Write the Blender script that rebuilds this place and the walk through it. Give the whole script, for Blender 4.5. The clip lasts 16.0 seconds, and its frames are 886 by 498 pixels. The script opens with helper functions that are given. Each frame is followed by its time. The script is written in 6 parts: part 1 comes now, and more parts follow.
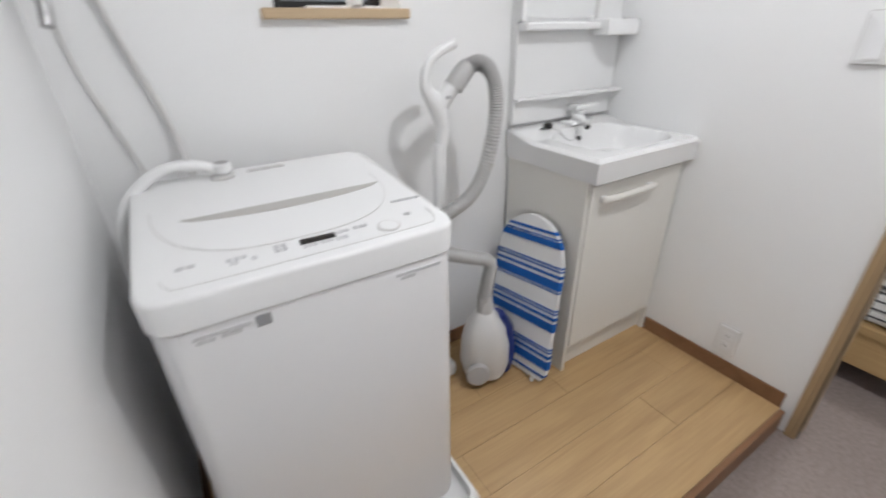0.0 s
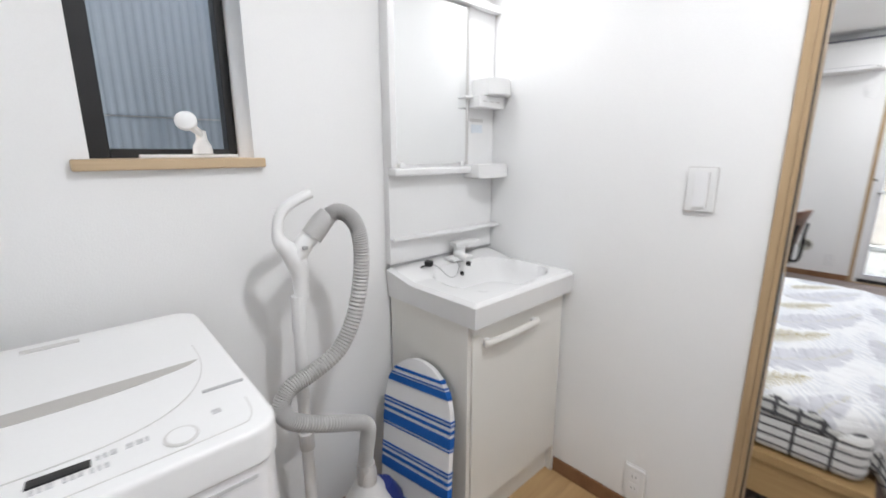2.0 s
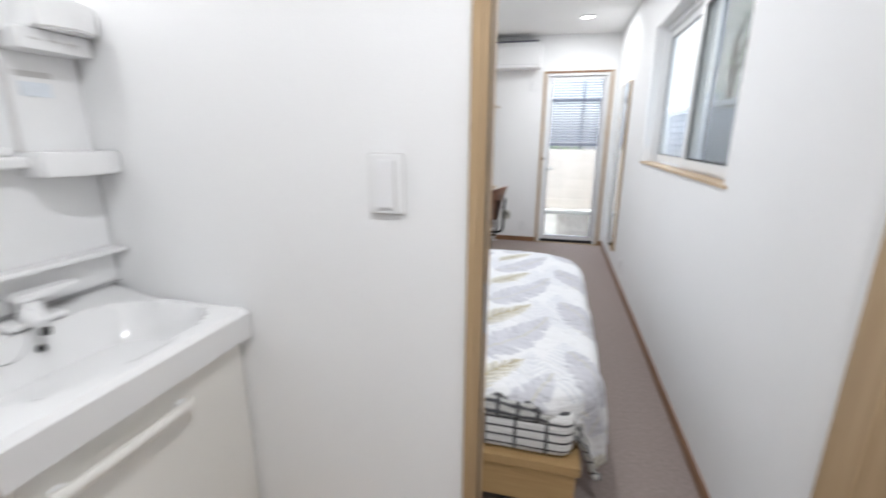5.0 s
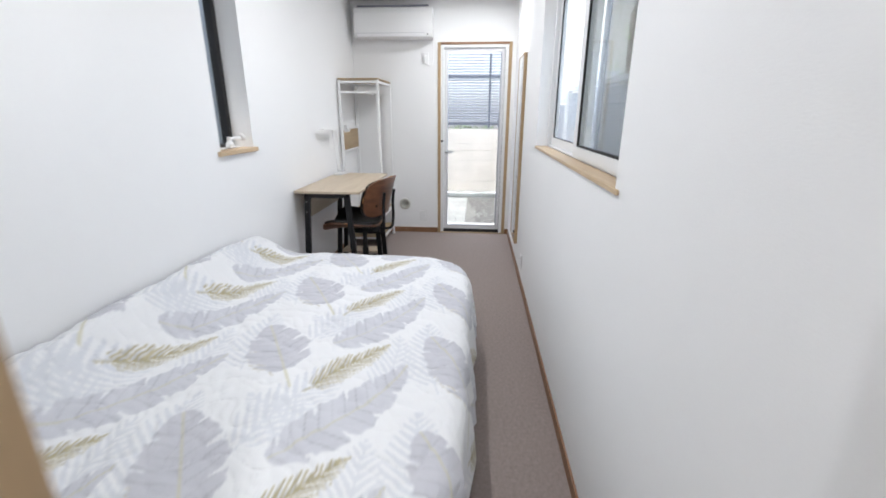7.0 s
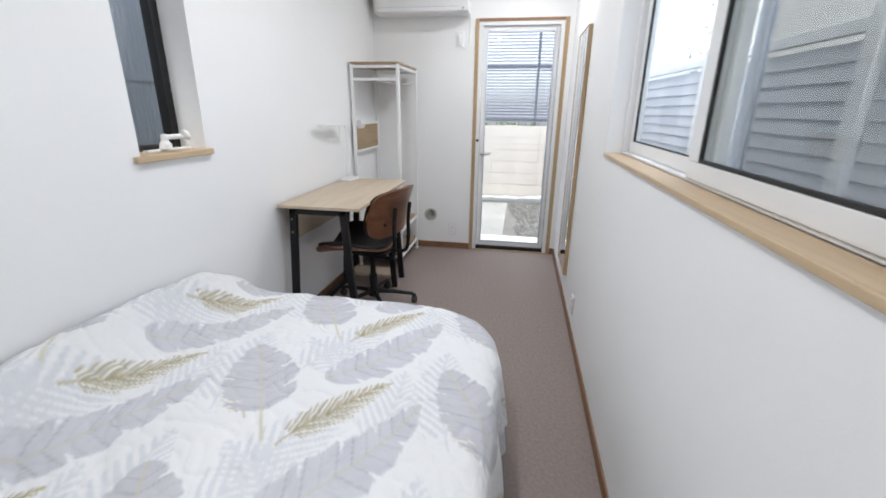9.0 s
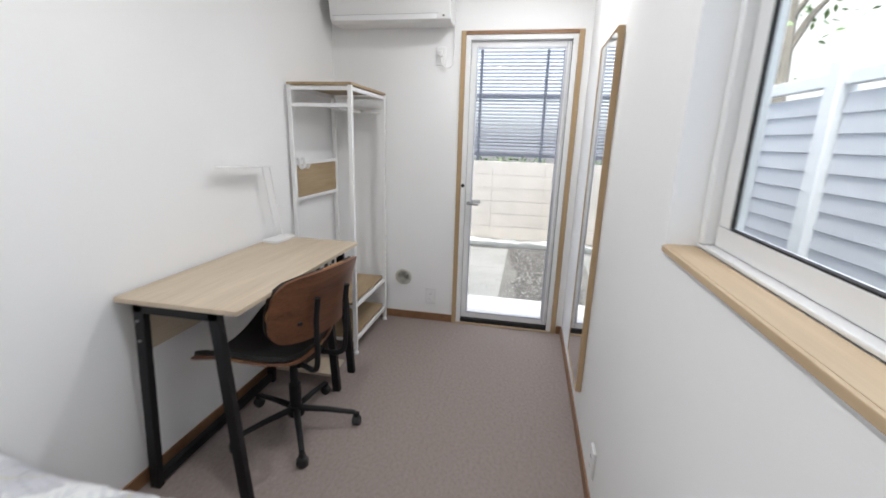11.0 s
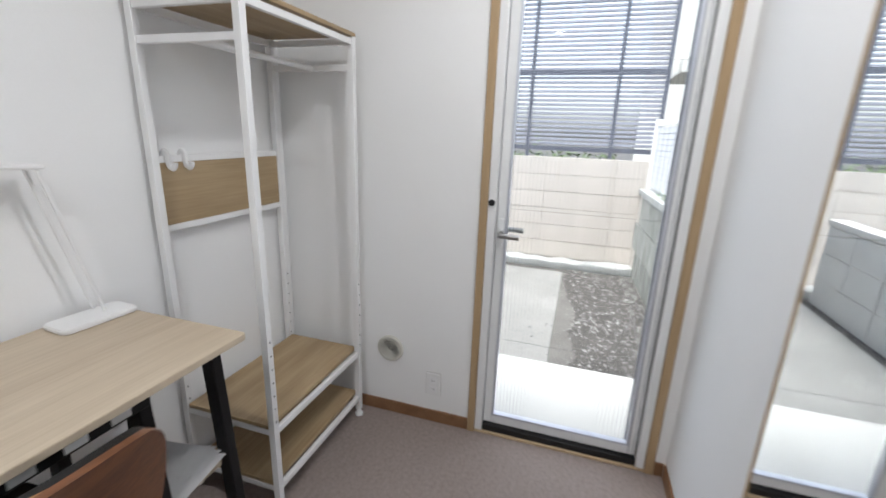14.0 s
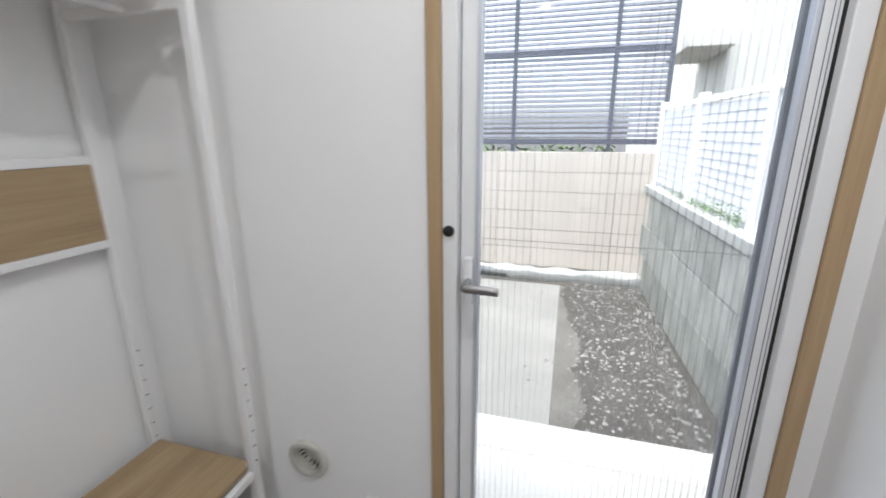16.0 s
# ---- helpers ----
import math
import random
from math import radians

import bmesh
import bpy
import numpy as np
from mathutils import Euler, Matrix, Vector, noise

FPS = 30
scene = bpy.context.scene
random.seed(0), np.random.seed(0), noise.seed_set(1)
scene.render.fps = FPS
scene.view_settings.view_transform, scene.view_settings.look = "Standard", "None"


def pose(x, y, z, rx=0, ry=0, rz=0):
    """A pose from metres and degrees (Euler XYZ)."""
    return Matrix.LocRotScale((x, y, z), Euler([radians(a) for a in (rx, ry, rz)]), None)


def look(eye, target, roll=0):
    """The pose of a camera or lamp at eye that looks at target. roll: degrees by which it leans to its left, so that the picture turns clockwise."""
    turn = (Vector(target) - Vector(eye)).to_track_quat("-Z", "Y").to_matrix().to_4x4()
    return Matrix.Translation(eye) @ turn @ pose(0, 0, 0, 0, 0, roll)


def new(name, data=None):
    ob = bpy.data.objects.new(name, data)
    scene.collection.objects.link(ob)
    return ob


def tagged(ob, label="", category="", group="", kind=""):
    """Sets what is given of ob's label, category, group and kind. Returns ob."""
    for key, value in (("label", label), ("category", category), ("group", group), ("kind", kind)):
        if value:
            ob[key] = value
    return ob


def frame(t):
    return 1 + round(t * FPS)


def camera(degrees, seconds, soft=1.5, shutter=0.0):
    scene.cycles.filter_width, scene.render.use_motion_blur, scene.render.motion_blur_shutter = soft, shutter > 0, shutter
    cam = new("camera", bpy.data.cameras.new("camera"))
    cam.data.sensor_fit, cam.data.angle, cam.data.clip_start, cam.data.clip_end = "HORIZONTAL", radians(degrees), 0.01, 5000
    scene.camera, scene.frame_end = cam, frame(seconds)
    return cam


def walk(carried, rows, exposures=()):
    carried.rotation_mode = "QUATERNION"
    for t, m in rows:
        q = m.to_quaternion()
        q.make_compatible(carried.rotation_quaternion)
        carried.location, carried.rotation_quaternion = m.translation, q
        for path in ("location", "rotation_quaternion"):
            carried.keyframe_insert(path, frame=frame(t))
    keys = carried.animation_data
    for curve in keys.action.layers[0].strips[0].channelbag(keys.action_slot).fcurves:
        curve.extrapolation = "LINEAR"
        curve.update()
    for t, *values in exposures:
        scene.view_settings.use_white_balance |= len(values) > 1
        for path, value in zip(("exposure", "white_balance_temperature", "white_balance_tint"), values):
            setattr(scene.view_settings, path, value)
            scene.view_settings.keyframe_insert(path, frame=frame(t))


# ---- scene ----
cam = camera(92.2, 16.0, soft=1.7, shutter=0.7)
PATH = [
    (0, (-0.056, 0.279, 1.297), (0.883, 1.787, 0.378), -1.0),
    (0.5, (-0.045, 0.306, 1.301), (1.165, 1.679, 0.494), -1.8),
    (1, (-0.046, 0.337, 1.329), (1.352, 1.602, 0.661), -0.9),
    (1.5, (0.005, 0.34, 1.352), (1.447, 1.626, 0.835), -1.3),
    (2, (0.153, 0.311, 1.363), (1.483, 1.738, 0.919), 0.0),
    (2.5, (0.256, 0.291, 1.371), (1.465, 1.837, 0.983), -0.8),
    (3, (0.289, 0.281, 1.385), (1.488, 1.841, 1.024), -2.0),
    (3.5, (0.324, 0.273, 1.378), (1.579, 1.77, 0.952), -1.5),
    (4, (0.463, 0.318, 1.366), (2.024, 1.493, 0.939), 0.2),
    (4.5, (0.595, 0.381, 1.366), (2.355, 1.212, 0.908), -0.8),
    (5, (0.68, 0.364, 1.356), (2.553, 0.847, 0.844), 0.3),
    (5.2, (0.718, 0.342, 1.352), (2.62, 0.695, 0.844), 1.1),
    (7.3, (1.469, 0.11, 1.38), (3.37, 0.254, 0.777), 0.2),
    (7.5, (1.564, 0.109, 1.376), (3.458, 0.374, 0.79), 0.3),
    (8, (1.774, 0.093, 1.368), (3.627, 0.509, 0.741), -0.3),
    (8.5, (2.009, 0.103, 1.373), (3.896, 0.412, 0.786), 0.8),
    (9, (2.2, 0.111, 1.36), (4.072, 0.437, 0.738), 0.7),
    (9.5, (2.432, 0.078, 1.353), (4.277, 0.542, 0.736), 2.6),
    (10, (2.651, 0.059, 1.366), (4.542, 0.473, 0.866), 2.6),
    (10.2, (2.768, 0.056, 1.378), (4.686, 0.378, 0.913), 2.6),
    (12.3, (3.936, 0.061, 1.415), (5.751, 0.651, 0.817), 1.8),
    (12.5, (4.027, 0.07, 1.391), (5.824, 0.729, 0.811), 3.0),
    (13, (4.245, 0.135, 1.37), (6.11, 0.625, 0.84), 3.4),
    (13.5, (4.461, 0.153, 1.378), (6.337, 0.592, 0.84), 2.1),
    (14, (4.667, 0.189, 1.355), (6.506, 0.766, 0.823), 2.0),
    (14.5, (4.896, 0.152, 1.345), (6.685, 0.862, 0.802), 1.9),
    (15, (5.045, 0.213, 1.328), (6.825, 0.957, 0.802), 0.5),
    (15.5, (5.237, 0.28, 1.333), (7.057, 0.916, 0.8), -0.4),
    (16, (5.426, 0.261, 1.305), (7.276, 0.804, 0.776), -0.3),
]
walk(cam, [(t, look(eye, target, roll)) for t, eye, target, roll in PATH],
     exposures=[(0.0, 2.52, 6220, 10), (0.6, 2.62, 6220, 10), (3.2, 2.61, 6210, 10), (4.5, 2.68, 6180, 10), (5.1, 2.57, 6170, 10), (7.4, 2.51, 6140, 10), (8.3, 2.42, 6110, 10), (10.0, 2.37, 6360, 10), (12.5, 2.25, 6300, 10), (16.0, 2.27, 6290, 10)])

# ---- plan: inner faces of the walls, heights ----
YL, YR, XE, XP, XW = 1.505, -0.28, 6.355, 1.517, -0.24
HC, STEP, YSTEP = 2.52, 0.09, 0.55
PT = 0.075  # partition thickness

# ---- world, sun, lamps ----
world = bpy.data.worlds.new("sky")
scene.world = world
world.use_nodes = True
wn = world.node_tree.nodes
sky = wn.new("ShaderNodeTexSky")
sky.sky_type, sky.sun_disc = "NISHITA", False
sky.sun_elevation, sky.sun_rotation = radians(73), radians(333)
sky.air_density, sky.dust_density, sky.ozone_density = 1.0, 4.0, 1.0
cloud = wn.new("ShaderNodeHueSaturation")  # thin cloud takes the blue out of the sky
cloud.inputs["Saturation"].default_value = 0.5
world.node_tree.links.new(sky.outputs[0], cloud.inputs["Color"])
world.node_tree.links.new(cloud.outputs[0], wn["Background"].inputs[0])
wn["Background"].inputs[1].default_value = 0.15

sun_data = bpy.data.lights.new("sun", "SUN")
sun_data.energy, sun_data.angle, sun_data.color = 0.85, radians(20), (1.0, 0.97, 0.93)
sun = new("sun", sun_data)
sun.matrix_world = look((0, 0, 30), (8, -4, 0))


def area_lamp(name, eye, target, size, energy, color=(1, 1, 1), size_y=None):
    data = bpy.data.lights.new(name, "AREA")
    data.energy, data.color, data.size = energy, color, size
    data.shape = "RECTANGLE" if size_y else "DISK"
    if size_y:
        data.size_y = size_y
    ob = new(name, data)
    ob.matrix_world = look(eye, target)
    return ob


WARM = (1.0, 0.985, 0.965)
# last downlight is known; the middle two are unseen, added to brighten the bedroom
DOWNLIGHTS = [(0.74, 0.20), (2.55, 0.6), (4.1, 0.6), (5.59, 0.15)]
POWER = [2.75, 2.0, 2.2, 2.4]
for (lx, ly), lw in zip(DOWNLIGHTS, POWER):
    area_lamp("downlight_lamp", (lx, ly, HC - 0.022), (lx, ly, 0), 0.11, lw, WARM)
area_lamp("vanity_lamp", (1.26, 1.385, 1.955), (1.26, 0.9, 1.2), 0.36, 0.18, WARM, 0.05)


# ---- small tools ----
def world_of(ob):
    m = ob.matrix_basis.copy()
    while ob.parent:
        ob = ob.parent
        m = ob.matrix_basis @ m
    return m


def finish(mesh, smooth=True):
    if smooth:
        mesh.polygons.foreach_set("use_smooth", [True] * len(mesh.polygons))
        mesh.set_sharp_from_angle(angle=radians(38))


def flat_faces(bm):
    """Faces that meet all their neighbours at an angle stay flat, so that bevels do not bend their shading."""
    out = []
    for f in bm.faces:
        out.append(min((e.calc_face_angle(0.0) for e in f.edges), default=0.0) > 0.35)
    return out


def part(name, bm, material, parent=None, label="", at=None, smooth=True):
    """Links a bmesh, given in world metres (or in the frame at), as one mesh object under parent."""
    if at is not None:
        bm.transform(at)
    if parent is not None:
        bm.transform(world_of(parent).inverted())
    bmesh.ops.recalc_face_normals(bm, faces=bm.faces)
    mesh = bpy.data.meshes.new(name)
    flat = flat_faces(bm) if smooth else []
    bm.to_mesh(mesh)
    bm.free()
    finish(mesh, smooth)
    if flat:
        mesh.polygons.foreach_set("use_smooth", [not f for f in flat])
    mesh.materials.append(material)
    ob = new(name, mesh)
    if parent is not None:
        ob.parent = parent
    if label:
        tagged(ob, label)
    return ob


def thing(name, base, label, category, group="", kind="", rz=0.0):
    ob = new(name)
    ob.empty_display_size = 0.1
    ob.matrix_basis = pose(*base, 0, 0, rz)
    return tagged(ob, label, category, group, kind)


def structure(name, bm, material, label, category, smooth=False):
    ob = part(name, bm, material, smooth=smooth)
    return tagged(ob, label, category, kind="structure")


def box(lo, hi, bevel=0.0, seg=2, bm=None):
    own = bmesh.new()
    c = [(a + b) / 2 for a, b in zip(lo, hi)]
    d = [abs(b - a) for a, b in zip(lo, hi)]
    bmesh.ops.create_cube(own, size=1.0, matrix=Matrix.Translation(c) @ Matrix.Diagonal((*d, 1)))
    if bevel > 0:
        bmesh.ops.bevel(own, geom=own.edges[:], offset=min(bevel, min(d) * 0.45), segments=seg, affect="EDGES", profile=0.5)
    if bm is None:
        return own
    return join(bm, own)


def join(bm, other):
    tmp = bpy.data.meshes.new("tmp")
    other.to_mesh(tmp)
    other.free()
    bm.from_mesh(tmp)
    bpy.data.meshes.remove(tmp)
    return bm


def curve_points(pts, n=8):
    """Catmull-Rom points through pts."""
    p = [Vector(q) for q in pts]
    p = [p[0] * 2 - p[1]] + p + [p[-1] * 2 - p[-2]]
    out = []
    for i in range(1, len(p) - 2):
        for k in range(n):
            t = k / n
            a, b, c, d = p[i - 1], p[i], p[i + 1], p[i + 2]
            out.append(0.5 * ((2 * b) + (c - a) * t + (2 * a - 5 * b + 4 * c - d) * t * t + (3 * b - a - 3 * c + d) * t ** 3))
    out.append(p[-2])
    return out


def tube(pts, radius, sides=12, caps=True, flat=1.0):
    """A round bar through pts; radius is a number or one for each point."""
    bm = bmesh.new()
    pts = [Vector(p) for p in pts]
    rad = radius if isinstance(radius, (list, tuple)) else [radius] * len(pts)
    ref = Vector((0, 0, 1))
    side = None
    rings = []
    for i, p in enumerate(pts):
        d = (pts[min(i + 1, len(pts) - 1)] - pts[max(i - 1, 0)]).normalized()
        if side is None:
            side = d.cross(ref)
            side = side if side.length > 0.05 else d.cross(Vector((1, 0, 0)))
        side = (side - d * side.dot(d)).normalized()
        up = d.cross(side)
        rings.append([bm.verts.new(p + (side * math.cos(a) + up * math.sin(a) * flat) * rad[i])
                      for a in (2 * math.pi * k / sides for k in range(sides))])
    for a, b in zip(rings, rings[1:]):
        for k in range(sides):
            bm.faces.new((a[k], a[(k + 1) % sides], b[(k + 1) % sides], b[k]))
    if caps:
        bm.faces.new(rings[0][::-1])
        bm.faces.new(rings[-1])
    return bm


def lathe(profile, sides=24, at=None):
    """Turns (radius, height) pairs about z."""
    bm = bmesh.new()
    rings = []
    for r, z in profile:
        if r < 1e-6:
            rings.append([bm.verts.new((0, 0, z))])
        else:
            rings.append([bm.verts.new((r * math.cos(2 * math.pi * k / sides), r * math.sin(2 * math.pi * k / sides), z)) for k in range(sides)])
    for a, b in zip(rings, rings[1:]):
        for k in range(sides):
            q = [a[k % len(a)], a[(k + 1) % len(a)], b[(k + 1) % len(b)], b[k % len(b)]]
            q = list(dict.fromkeys(q))
            if len(q) > 2:
                bm.faces.new(q)
    if at is not None:
        bm.transform(at)
    return bm


def prism(outline, depth, at=None, bevel=0.0):
    """An outline in x and y, raised by depth along z."""
    bm = bmesh.new()
    f = bm.faces.new([bm.verts.new((x, y, 0)) for x, y in outline])
    r = bmesh.ops.extrude_face_region(bm, geom=[f])
    bmesh.ops.translate(bm, vec=(0, 0, depth), verts=[v for v in r["geom"] if isinstance(v, bmesh.types.BMVert)])
    if bevel:
        bmesh.ops.bevel(bm, geom=[e for e in bm.edges if abs(e.verts[0].co.z - e.verts[1].co.z) < 1e-6], offset=bevel, segments=2, affect="EDGES")
    if at is not None:
        bm.transform(at)
    return bm


def rounded(w, h, r, n=5):
    """Outline of a rounded rectangle about the origin."""
    out = []
    for cx, cy, a0 in ((w / 2 - r, h / 2 - r, 0), (-w / 2 + r, h / 2 - r, 90), (-w / 2 + r, -h / 2 + r, 180), (w / 2 - r, -h / 2 + r, 270)):
        for k in range(n + 1):
            a = radians(a0 + 90 * k / n)
            out.append((cx + r * math.cos(a), cy + r * math.sin(a)))
    return out


# ---- materials ----
def material(name, color, rough=0.6, metal=0.0, vary=0.06, scale=3.0, fine=120.0, bump=0.05, stretch=(1, 1, 1), spec=0.5, by_object=0.0, coat=0.0):
    m = bpy.data.materials.new(name)
    m.use_nodes = True
    n, l = m.node_tree.nodes, m.node_tree.links
    b = n["Principled BSDF"]
    b.inputs["Roughness"].default_value, b.inputs["Metallic"].default_value = rough, metal
    b.inputs["Specular IOR Level"].default_value, b.inputs["Coat Weight"].default_value = spec, coat
    tc, mp = n.new("ShaderNodeTexCoord"), n.new("ShaderNodeMapping")
    mp.inputs["Scale"].default_value = stretch
    l.new(tc.outputs["Object"], mp.inputs["Vector"])
    big, small = n.new("ShaderNodeTexNoise"), n.new("ShaderNodeTexNoise")
    big.inputs["Scale"].default_value, small.inputs["Scale"].default_value = scale, fine
    big.inputs["Detail"].default_value, small.inputs["Detail"].default_value = 4, 3
    l.new(mp.outputs[0], big.inputs["Vector"])
    l.new(mp.outputs[0], small.inputs["Vector"])
    mix = n.new("ShaderNodeMix")
    mix.data_type = "FLOAT"
    mix.inputs[0].default_value = 0.4
    l.new(big.outputs["Fac"], mix.inputs[2])
    l.new(small.outputs["Fac"], mix.inputs[3])
    ramp = n.new("ShaderNodeMapRange")
    ramp.inputs["From Min"].default_value, ramp.inputs["From Max"].default_value = 0.3, 0.7
    ramp.inputs["To Min"].default_value, ramp.inputs["To Max"].default_value = 1 - vary, 1 + vary
    l.new(mix.outputs[0], ramp.inputs["Value"])
    hsv = n.new("ShaderNodeHueSaturation")
    hsv.inputs["Color"].default_value = (*color, 1)
    if by_object:
        info, add, rr = n.new("ShaderNodeObjectInfo"), n.new("ShaderNodeMath"), n.new("ShaderNodeMapRange")
        rr.inputs["To Min"].default_value, rr.inputs["To Max"].default_value = -by_object, by_object
        l.new(info.outputs["Random"], rr.inputs["Value"])
        l.new(ramp.outputs[0], add.inputs[0])
        l.new(rr.outputs[0], add.inputs[1])
        l.new(add.outputs[0], hsv.inputs["Value"])
    else:
        l.new(ramp.outputs[0], hsv.inputs["Value"])
    l.new(hsv.outputs[0], b.inputs["Base Color"])
    if bump:
        bp = n.new("ShaderNodeBump")
        bp.inputs["Strength"].default_value, bp.inputs["Distance"].default_value = bump, 0.004
        l.new(small.outputs["Fac"], bp.inputs["Height"])
        l.new(bp.outputs[0], b.inputs["Normal"])
    return m


def wood(name, light, dark, along="x", rough=0.45, scale=9.0, by_object=0.08, bump=0.08):
    """Grain that runs along one axis: stretched noise for streaks, finer noise for pores."""
    m = bpy.data.materials.new(name)
    m.use_nodes = True
    n, l = m.node_tree.nodes, m.node_tree.links
    b = n["Principled BSDF"]
    b.inputs["Roughness"].default_value = rough
    tc, mp, mp2 = n.new("ShaderNodeTexCoord"), n.new("ShaderNodeMapping"), n.new("ShaderNodeMapping")
    s = {"x": (0.12, 1, 1), "y": (1, 0.12, 1), "z": (1, 1, 0.12)}[along]
    mp.inputs["Scale"].default_value = s
    mp2.inputs["Scale"].default_value = [v if v == 1 else 0.04 for v in s]
    l.new(tc.outputs["Object"], mp.inputs["Vector"])
    l.new(tc.outputs["Object"], mp2.inputs["Vector"])
    a, f = n.new("ShaderNodeTexNoise"), n.new("ShaderNodeTexNoise")
    a.inputs["Scale"].default_value, a.inputs["Detail"].default_value, a.inputs["Distortion"].default_value = scale, 5, 0.8
    f.inputs["Scale"].default_value, f.inputs["Detail"].default_value = 130, 3
    l.new(mp.outputs[0], a.inputs["Vector"])
    l.new(mp2.outputs[0], f.inputs["Vector"])
    mix = n.new("ShaderNodeMix")
    mix.data_type = "FLOAT"
    mix.inputs[0].default_value = 0.35
    l.new(a.outputs["Fac"], mix.inputs[2])
    l.new(f.outputs["Fac"], mix.inputs[3])
    ramp = n.new("ShaderNodeValToRGB")
    ramp.color_ramp.elements[0].position, ramp.color_ramp.elements[1].position = 0.33, 0.62
    ramp.color_ramp.elements[0].color, ramp.color_ramp.elements[1].color = (*dark, 1), (*light, 1)
    l.new(mix.outputs[0], ramp.inputs[0])
    hsv, info, rr = n.new("ShaderNodeHueSaturation"), n.new("ShaderNodeObjectInfo"), n.new("ShaderNodeMapRange")
    rr.inputs["To Min"].default_value, rr.inputs["To Max"].default_value = 1 - by_object, 1 + by_object
    l.new(info.outputs["Random"], rr.inputs["Value"])
    l.new(rr.outputs[0], hsv.inputs["Value"])
    l.new(ramp.outputs[0], hsv.inputs["Color"])
    l.new(hsv.outputs[0], b.inputs["Base Color"])
    bp = n.new("ShaderNodeBump")
    bp.inputs["Strength"].default_value, bp.inputs["Distance"].default_value = bump, 0.002
    l.new(f.outputs["Fac"], bp.inputs["Height"])
    l.new(bp.outputs[0], b.inputs["Normal"])
    return m


def glass_material(name, tint=(0.97, 0.99, 0.98), clear=0.92):
    m = bpy.data.materials.new(name)
    m.use_nodes = True
    n, l = m.node_tree.nodes, m.node_tree.links
    n.remove(n["Principled BSDF"])
    t, g, mx, fr = n.new("ShaderNodeBsdfTransparent"), n.new("ShaderNodeBsdfGlossy"), n.new("ShaderNodeMixShader"), n.new("ShaderNodeLayerWeight")
    pw, mul = n.new("ShaderNodeMath"), n.new("ShaderNodeMath")
    pw.operation, mul.operation = "POWER", "MULTIPLY_ADD"
    pw.inputs[1].default_value, mul.inputs[1].default_value, mul.inputs[2].default_value = 5.0, 0.35, 0.025
    t.inputs[0].default_value = (*tint, 1)
    g.inputs["Roughness"].default_value = 0.02
    fr.inputs[0].default_value = 0.5
    l.new(fr.outputs["Facing"], pw.inputs[0])
    l.new(pw.outputs[0], mul.inputs[0])
    l.new(mul.outputs[0], mx.inputs[0])
    l.new(t.outputs[0], mx.inputs[1])
    l.new(g.outputs[0], mx.inputs[2])
    l.new(mx.outputs[0], n["Material Output"].inputs[0])
    return m


def emitter(name, color, strength):
    m = bpy.data.materials.new(name)
    m.use_nodes = True
    b = m.node_tree.nodes["Principled BSDF"]
    b.inputs["Emission Color"].default_value, b.inputs["Emission Strength"].default_value = (*color, 1), strength
    return m


M_WALL = material("white vinyl wallpaper", (0.84, 0.84, 0.84), 0.75, vary=0.02, scale=1.5, fine=260, bump=0.12, spec=0.25)
M_CEIL = material("white ceiling paper", (0.86, 0.86, 0.855), 0.85, vary=0.02, scale=2, fine=200, bump=0.1, spec=0.2)
M_CARPET = material("taupe carpet", (0.295, 0.245, 0.226), 0.97, vary=0.18, scale=60, fine=260, bump=0.7, spec=0.1)
M_PLANK = wood("oak vinyl floor", (0.53, 0.355, 0.175), (0.41, 0.265, 0.125), "x", 0.32, 15, 0.03)
M_TRIM = wood("oak trim", (0.45, 0.32, 0.185), (0.36, 0.245, 0.13), "z", 0.5, 12, 0.03)
M_TRIMX = wood("oak sill", (0.55, 0.415, 0.265), (0.46, 0.335, 0.205), "x", 0.5, 12, 0.03)
M_BASE = wood("brown skirting", (0.26, 0.135, 0.068), (0.19, 0.095, 0.045), "x", 0.5, 12, 0.05)
M_BEDWOOD = wood("bed pine", (0.53, 0.36, 0.17), (0.42, 0.27, 0.115), "y", 0.5, 9, 0.06)
M_DESK = wood("pale oak desk", (0.565, 0.475, 0.36), (0.44, 0.355, 0.26), "x", 0.5, 8, 0.02)
M_RACKWOOD = wood("rack oak board", (0.42, 0.31, 0.18), (0.29, 0.20, 0.105), "x", 0.5, 13, 0.06)
M_WALNUT = wood("walnut plywood", (0.185, 0.074, 0.032), (0.075, 0.028, 0.013), "x", 0.35, 14, 0.04)
M_PLYEDGE = wood("plywood edge", (0.42, 0.22, 0.09), (0.30, 0.14, 0.05), "x", 0.5, 20, 0.04)
M_WHITE = material("white plastic", (0.80, 0.80, 0.80), 0.4, vary=0.015, bump=0.01)
M_ENAMEL = material("white enamel", (0.82, 0.82, 0.83), 0.3, vary=0.012, bump=0.0, coat=0.2)
M_CERAMIC = material("white glazed ceramic", (0.78, 0.78, 0.78), 0.12, vary=0.01, bump=0.0, coat=0.5)
M_CREAM = material("cream laminate", (0.74, 0.725, 0.685), 0.5, vary=0.02, fine=300, bump=0.04)
M_GREYPL = material("grey plastic", (0.45, 0.45, 0.46), 0.45, vary=0.03, bump=0.02)
M_LGREY = material("light grey plastic", (0.62, 0.61, 0.60), 0.45, vary=0.02, bump=0.02)
M_HOSE = material("grey ribbed hose", (0.47, 0.465, 0.46), 0.42, vary=0.05, bump=0.03)
M_BLACK = material("black metal", (0.008, 0.008, 0.009), 0.5, vary=0.1, bump=0.05, spec=0.3)
